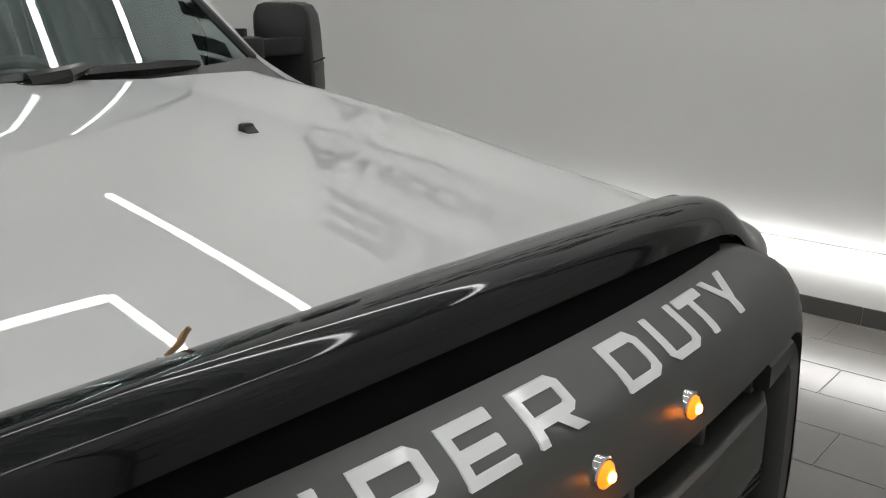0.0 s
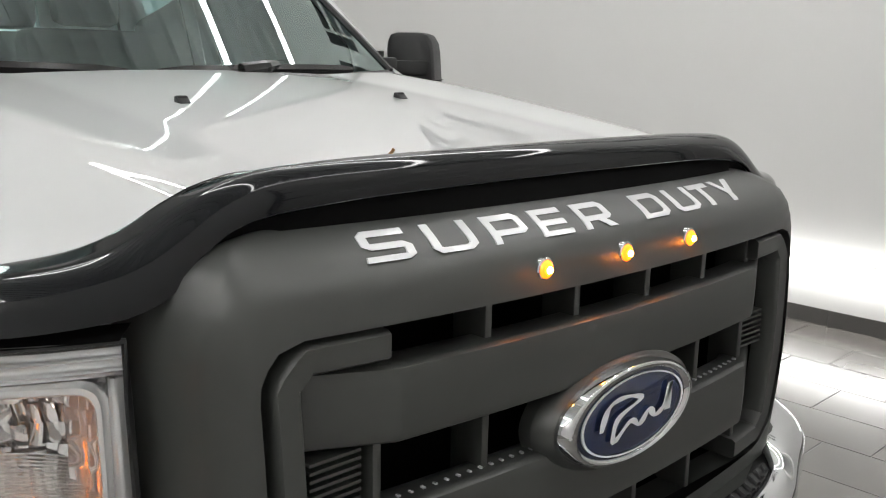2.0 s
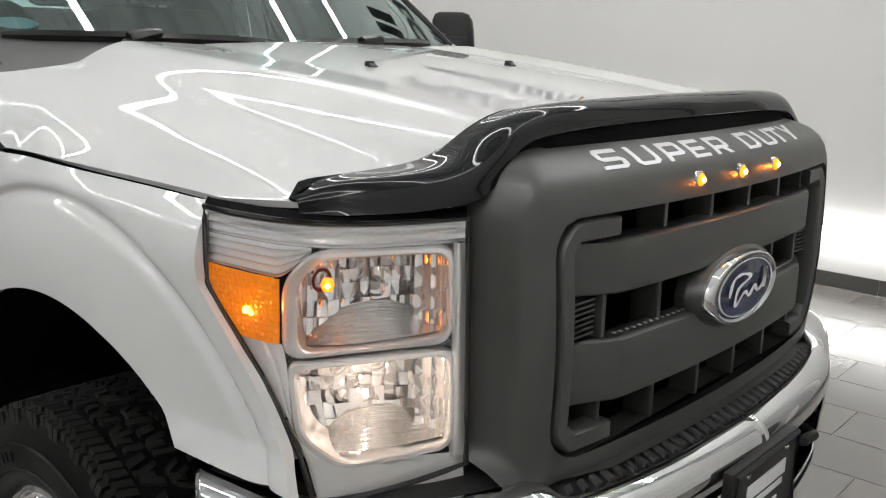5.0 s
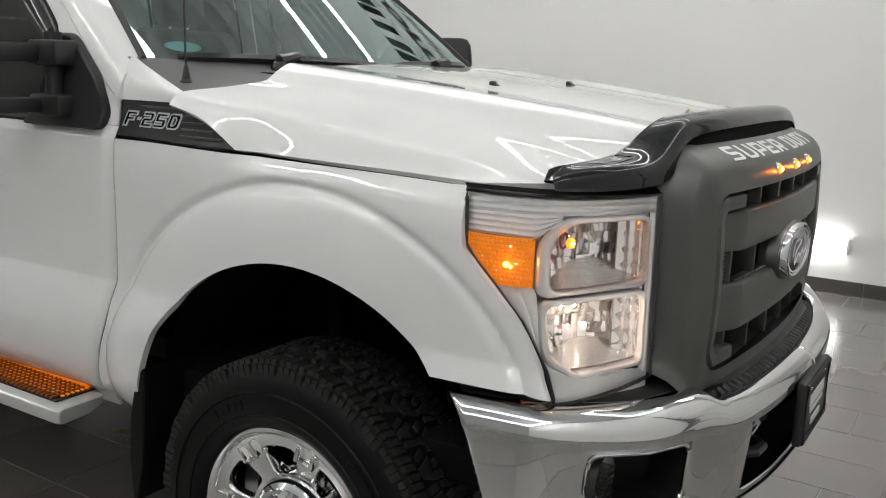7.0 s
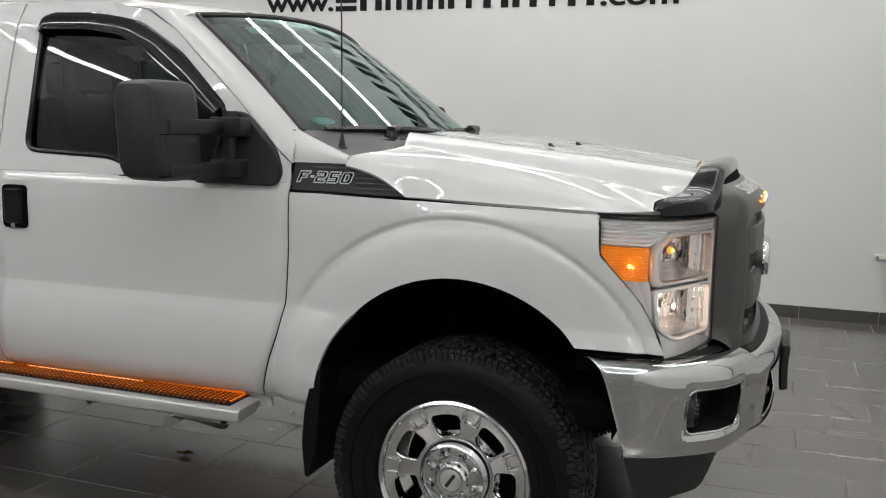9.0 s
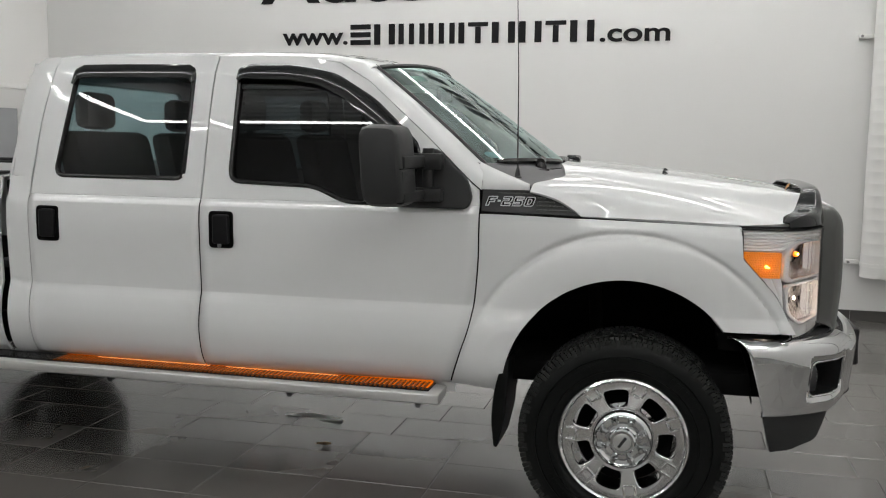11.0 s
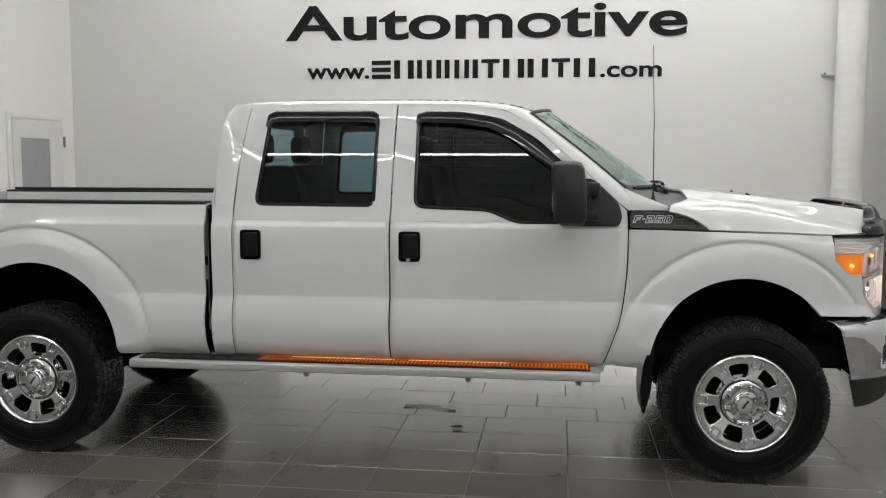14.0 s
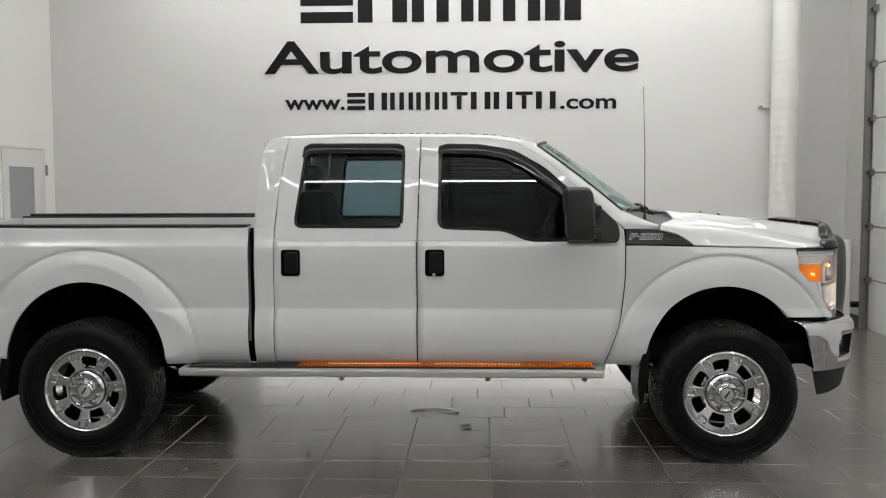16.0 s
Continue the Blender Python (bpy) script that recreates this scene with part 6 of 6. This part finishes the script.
# ---- running boards with amber strips ----
for s in (-1, 1):
    rbn = new("running_board")
    rbn.parent = truck
    rbn["label"] = "silver running board with a glowing amber strip"
    prof = [(0.905, 0.588), (1.045, 0.588), (1.06, 0.582), (1.064, 0.565), (1.06, 0.545), (1.045, 0.538), (0.95, 0.545), (0.905, 0.565)]
    bm = bmesh.new()
    rings = []
    for x in (-3.345, -3.33, -0.765, -0.75):
        k = 0.9 if x in (-3.345, -0.75) else 1.0
        rings.append([bm.verts.new((x, s * (0.985 + (y - 0.985) * k), 0.565 + (z - 0.565) * k)) for y, z in prof])
    for A, B in zip(rings, rings[1:]):
        for i in range(8):
            bm.faces.new([A[i], A[(i + 1) % 8], B[(i + 1) % 8], B[i]])
    bm.faces.new(rings[0])
    bm.faces.new(rings[-1])
    bmesh.ops.recalc_face_normals(bm, faces=bm.faces)
    part("board", bm, SATIN, rbn, "brushed aluminium board", bevel=0.003)
    part("tread_pad", box(-3.30, -0.80, min(s * 0.90, s * 1.03), max(s * 0.90, s * 1.03), 0.588, 0.594, 0.002), TREAD, rbn, "black ribbed tread")
    for k in range(7):
        y = s * (0.925 + 0.016 * k)
        part("tread_rib", box(-3.28, -0.82, y - 0.003, y + 0.003, 0.594, 0.598, 0.001), TREAD, rbn, smooth=False)
        if k < 6:
            part("glow_line", box(-2.62, -0.81, y + 0.004, y + 0.0115, 0.5945, 0.598), GLOW_SOFT, rbn, "thin glowing amber line", smooth=False)
    strip = part("amber_strip", box(-2.62, -0.81, min(s * 0.902, s * 0.920), max(s * 0.902, s * 0.920), 0.596, 0.620, 0.004), GLOW_SOFT, rbn, "glowing amber ribbed strip")
    for k in range(86):
        x = -2.61 + 0.021 * k
        part("strip_rib", box(x - 0.0045, x + 0.0045, min(s * 0.918, s * 1.030), max(s * 0.918, s * 1.030), 0.5945, 0.6005), STRIP_RIB, strip, smooth=False)
    for a, b in ((-2.44, -1.86), (-1.78, -1.24)):
        part("strip_core", box(a, b, min(s * 0.929, s * 0.937), max(s * 0.929, s * 0.937), 0.5985, 0.6015, 0.0008), HOT_LINE, strip, "bright amber lamp line", smooth=False)
    for x in (-2.35, -1.45, -0.86):
        part("board_bracket", prism([(x - 0.03, 0.54), (x + 0.03, 0.54), (x + 0.008, 0.50), (x - 0.008, 0.50)], lambda a, z: (a, s * 0.98, z), (0, -s * 0.25, 0.05)), TRIM, rbn, smooth=False)
        part("board_arm", tube([(x, s * 0.95, 0.555), (x, s * 0.60, 0.62)], 0.02, 8), TRIM, rbn)

# ---- mirrors ----
for s in (-1, 1):
    mr = new("door_mirror")
    mr.parent = truck
    mr["label"] = "large black towing mirror on two arms"
    sail = rounded([(-0.985, 1.352), (-0.66, 1.352), (-0.645, 1.40), (-0.665, 1.475), (-0.80, 1.60), (-0.865, 1.60), (-0.90, 1.42)], 0.03)
    part("mirror_base", prism(sail, lambda x, z: (x, s * ((glass_y(z) if z > 1.44 else side(x, z)) - 0.004), z), (0, s * 0.030, 0)), TRIM, mr, "black plastic mirror base", bevel=0.006)
    # housing
    own = bmesh.new()
    rows = []
    for y, k in ((1.113, 0.90), (1.122, 0.98), (1.14, 1.0), (1.26, 1.0), (1.305, 0.97), (1.328, 0.90), (1.335, 0.80)):
        ring = []
        for i in range(36):
            a = i * math.tau / 36
            q = 6
            c, s_ = math.cos(a), math.sin(a)
            r = (abs(c) ** q + abs(s_) ** q) ** (-1 / q)
            lean = 0.02 * ((1.53 + 0.158 * k * r * s_) - 1.53) / 0.15
            ring.append(own.verts.new((-0.925 + 0.084 * k * r * c - 0.5 * lean, s * y, 1.532 + 0.158 * k * r * s_)))
        rows.append(ring)
    for A, B in zip(rows, rows[1:]):
        for i in range(36):
            own.faces.new([A[i], A[(i + 1) % 36], B[(i + 1) % 36], B[i]])
    own.faces.new(rows[0])
    own.faces.new(rows[-1])
    bmesh.ops.recalc_face_normals(own, faces=own.faces)
    hs = part("mirror_housing", own, TRIM, mr, "black mirror housing")
    part("mirror_glass", box(-1.0100, -1.000, min(s * 1.175, s * 1.275), max(s * 1.175, s * 1.275), 1.44, 1.62, 0.002), CHROME, hs, "mirror glass")
    # shut lines of the cap, and the arms that run into its front face
    for z in (1.392, 1.522):
        part("housing_band", box(-1.004, -0.838, min(s * 1.125, s * 1.318), max(s * 1.125, s * 1.318), z - 0.0015, z + 0.0015, 0.0), DARK, hs, smooth=False)
    part("cap_panel", box(-0.8440, -0.8385, min(s * 1.14, s * 1.30), max(s * 1.14, s * 1.30), 1.432, 1.512, 0.003), TRIM, hs)
    reach = 1.285 if s < 0 else 1.20
    for z, h in ((1.408, 0.020), (1.546, 0.024)):
        am_ = part("mirror_arm", box(-0.888, -0.834, min(s * 0.95, s * reach), max(s * 0.95, s * reach), z - h, z + h, 0.007), TRIM, mr)
        part("mirror_pivot", box(-0.892, -0.765, min(s * 0.925, s * 1.0), max(s * 0.925, s * 1.0), z - h - 0.008, z + h + 0.010, 0.010), TRIM, am_)
    if s > 0:                                           # the far one is swung back on its arms
        hs.matrix_basis = Matrix.Translation((-0.955, 1.25, -0.022)) @ Matrix.Rotation(radians(38), 4, "Z") @ Matrix.Translation((0.925, -1.225, 0))
    part("mirror_post", tube([(-0.83, s * 0.96, 1.40), (-0.83, s * 0.96, 1.60)], 0.024, 10), TRIM, mr)

# ---- cabin ----
part("dashboard", box(-0.98, -0.50, -0.80, 0.80, 1.10, 1.44, 0.05), LEATHER, truck, "dark grey dashboard")
part("cabin_floor", box(-2.85, -0.55, -0.85, 0.85, 0.72, 0.78), LEATHER, truck)
part("headliner", grid(span(-2.80, -1.15, 8), span(-0.72, 0.72, 8), lambda x, y: (x, y, roof_z(x, y) - 0.045)), material("grey_headliner", (0.20, 0.20, 0.195), 0.9, bump=0.1), truck)


def seat(x, y, w, bench=False):
    st = new("seat")
    st.parent = truck
    st["label"] = "dark cloth seat with a headrest"
    part("seat_cushion", box(x - 0.28, x + 0.26, y - w / 2, y + w / 2, 0.95, 1.12, 0.05), LEATHER, st)
    bm = box(x - 0.34, x - 0.20, y - w / 2, y + w / 2, 1.05, 1.66, 0.05)
    for v in bm.verts:
        v.co.x -= 0.22 * (v.co.z - 1.05)
    part("seat_back", bm, LEATHER, st)
    for dy in ((-w / 4, w / 4) if bench else (0,)):
        part("headrest", box(x - 0.50, x - 0.40, y + dy - 0.13, y + dy + 0.13, 1.67, 1.86, 0.045), LEATHER, st)
        for e in (-0.05, 0.05):
            part("headrest_post", tube([(x - 0.44, y + dy + e, 1.60), (x - 0.45, y + dy + e, 1.70)], 0.007, 6), SATIN, st)


for y in (-0.42, 0.42):
    seat(-1.45, y, 0.55)
    seat(-2.32, y, 0.66)
sw_ = part("steering_wheel", tube([(-1.06 + 0.09 * math.sin(a), 0.42 + 0.19 * math.cos(a), 1.36 + 0.17 * math.sin(a)) for a in (k * math.tau / 28 for k in range(28))], 0.016, 8, closed=True), LEATHER, truck, "black steering wheel")
part("steering_hub", box(-1.08, -1.02, 0.33, 0.51, 1.31, 1.41, 0.02), LEATHER, sw_)
part("rear_view_mirror", box(-1.02, -0.99, -0.12, 0.12, 1.83, 1.90, 0.012), TRIM, truck)

# stickers on the windscreen
part("inspection_sticker", prism([(0.046 * math.cos(k * math.tau / 24), 0.020 * math.sin(k * math.tau / 24)) for k in range(24)], lambda a, b: (lambda p: (p[0] - 0.004, p[1], p[2] - 0.004))(ws(-0.85 + a / 0.85, 0.095 + b / 0.67)), (-0.002, 0, 0)), material("pale_blue_sticker", (0.42, 0.60, 0.64), 0.5), truck, "pale blue oval sticker inside the windshield", smooth=False)
part("top_sticker", prism([(-0.06, -0.02), (0.06, -0.02), (0.06, 0.02), (-0.06, 0.02)], lambda a, b: (lambda p: (p[0] - 0.004, p[1], p[2] - 0.004))(ws(-0.66 + a / 0.75, 0.86 + b / 0.67)), (-0.002, 0, 0)), material("pale_green_sticker", (0.45, 0.58, 0.50), 0.5), truck, "pale green sticker inside the windshield", smooth=False)

# ---- small litter on the floor and a leaf on the hood ----
rnd = random.Random(5)
scrap = thing("floor_scrap", "flat whitish scrap of film lying on the tiles", "litter")
part("film", grid(span(-2.02, -1.66, 12), [0, 0.5, 1.0], lambda x, t: (x, 0.24 + 0.05 * t + 0.02 * math.sin(9 * x), 0.010 + 0.006 * math.sin(14 * x + 2 * t))), DUCT, scrap, solid=0.001)
crumbs = bmesh.new()
for _ in range(90):
    x = -1.62 + 0.62 * rnd.random() ** 1.3
    y = -0.20 + rnd.gauss(0, 0.022) - 0.05 * (x + 1.3)
    r = rnd.uniform(0.0015, 0.0045)
    own = bmesh.new()
    bmesh.ops.create_icosphere(own, subdivisions=1, radius=r)
    for v in own.verts:
        v.co = v.co * rnd.uniform(0.6, 1.2) + Vector((x, y, 0.004 + r * 0.6))
    join(crumbs, own)
grit = part("floor_grit", crumbs, material("pale_grit", (0.22, 0.21, 0.19), 0.8, vary=0.4, scale=90), None, smooth=False)
tagged(grit, "pale grit and crumbs scattered on the dark tiles", "grit", kind="stuff")
LEAF = material("dry_leaf", (0.36, 0.20, 0.08), 0.6, vary=0.3, scale=60)


def dry_leaf(at, size, turn, label, leaf=LEAF):
    lf = thing("dry_leaf", label, "leaf", at=at)
    lf.rotation_euler = (0, 0, turn)
    part("blade", grid(span(0, 1, 9), span(-1, 1, 5), lambda t, v: (size * (t - 0.5), v * size * 0.22 * math.sin(math.pi * min(1, t * 0.94 + 0.03)), 0.004 + size * (0.12 * v * v + 0.10 * (t - 0.5) ** 2 + 0.02 * math.sin(9 * t + 2 * v)))), leaf, lf, solid=0.0008)
    part("stalk", tube([(-0.5 * size, 0, 0.006), (-0.7 * size, 0.02 * size, 0.010 + 0.05 * size)], 0.0009, 5), leaf, lf)
    return lf


dry_leaf((-1.60, -0.19, 0.006), 0.075, 0.3, "curled brown dry leaf on the dark tiles")
dry_leaf((-2.59, -0.85, 0.006), 0.05, 1.2, "small dark dry leaf on the dark tiles", material("dark_dry_leaf", (0.06, 0.045, 0.03), 0.7, vary=0.3, scale=60))
dry_leaf((0.665, -0.235, hood_z(0.665, 0.235) + 0.014), 0.032, 1.4, "small dry leaf on the hood by the deflector").rotation_euler = (0.25, -0.9, 0.5)
twig = thing("twig", "thin hooked dry twig on the dark tiles", "twig")
part("stem", tube([(-1.02, -1.00, 0.008), (-0.98, -1.01, 0.010), (-0.95, -0.985, 0.010), (-0.95, -0.96, 0.008), (-0.97, -0.95, 0.008)], 0.004, 6), material("dark_twig_bark", (0.035, 0.026, 0.02), 0.7, vary=0.3, scale=80), twig)

# ---- floor: grout bed and tiles ----
def floor_z(y):
    return 0.05 * soft((y - 1.3) / 3.0)


bm = grid([X0 - 0.2, X1 + 0.3], [Y0 - 0.2] + span(-2.0, Y1 + 0.8, 30), lambda x, y: (x, y, floor_z(y) - 0.0025))
floor = tagged(part("floor", bm, GROUT, smooth=False), "dark grey porcelain tile floor with thin joints", "floor", kind="structure")


def tile_bm(L, D, bm=None, x=0.0, y=0.0, z=0.0, slope=0.0):
    own = bm or bmesh.new()
    b = 0.0025
    lo = [(0, 0, -0.005), (L, 0, -0.005), (L, D, -0.005), (0, D, -0.005)]
    hi = [(b, b, 0), (L - b, b, 0), (L - b, D - b, 0), (b, D - b, 0)]
    vs = [own.verts.new((x + p[0], y + p[1], z + p[2] + slope * p[1])) for p in lo + hi]
    own.faces.new(vs[4:])
    for i in range(4):
        j = (i + 1) % 4
        own.faces.new([vs[i], vs[j], vs[4 + j], vs[4 + i]])
    return own


rng = random.Random(4)
GAP = 0.0019
tiles = []
y = 0.10
k = 0
while y < Y1 + 0.6:                     # staggered rows behind the car's middle
    x = -8.0 + 0.02 + 0.2 * (k % 3)
    while x < X1:
        tiles.append((x, y, 0.606, 0.318))
        x += 0.606
    y += 0.318
    k += 1
y = 0.10
k = 0
while y > Y0:                           # stacked rows in front
    y -= 0.36
    x = -7.72
    while x < X1:
        tiles.append((x, y, 0.524, 0.36))
        x += 0.524
    k += 1
near = [t for t in tiles if -3.9 < t[0] < 1.0 and -1.8 < t[1] < 0.9][:260]
keep = set(near)
shared = {}
rest = bmesh.new()
for t in tiles:
    x, y, L, D = t
    if x + L < X0 or x > X1:
        continue
    L2 = min(L, X1 - x)
    za, zb = floor_z(y), floor_z(y + D)
    z = za + rng.uniform(-0.0006, 0.0006)
    if t in keep:
        key = (round(L, 3), round(D, 3))
        if key not in shared:
            own = tile_bm(L - GAP, D - GAP)
            me = bpy.data.meshes.new("tile")
            own.to_mesh(me)
            own.free()
            me.materials.append(TILE)
            shared[key] = me
        ob = new("tile", shared[key])
        ob.location = (x, y, z)
        ob.parent = floor
    else:
        tile_bm(L2 - GAP, D - GAP, rest, x, y, z, (zb - za) / D)
part("tile_field", rest, TILE, floor, smooth=False)["kind"] = "stuff"
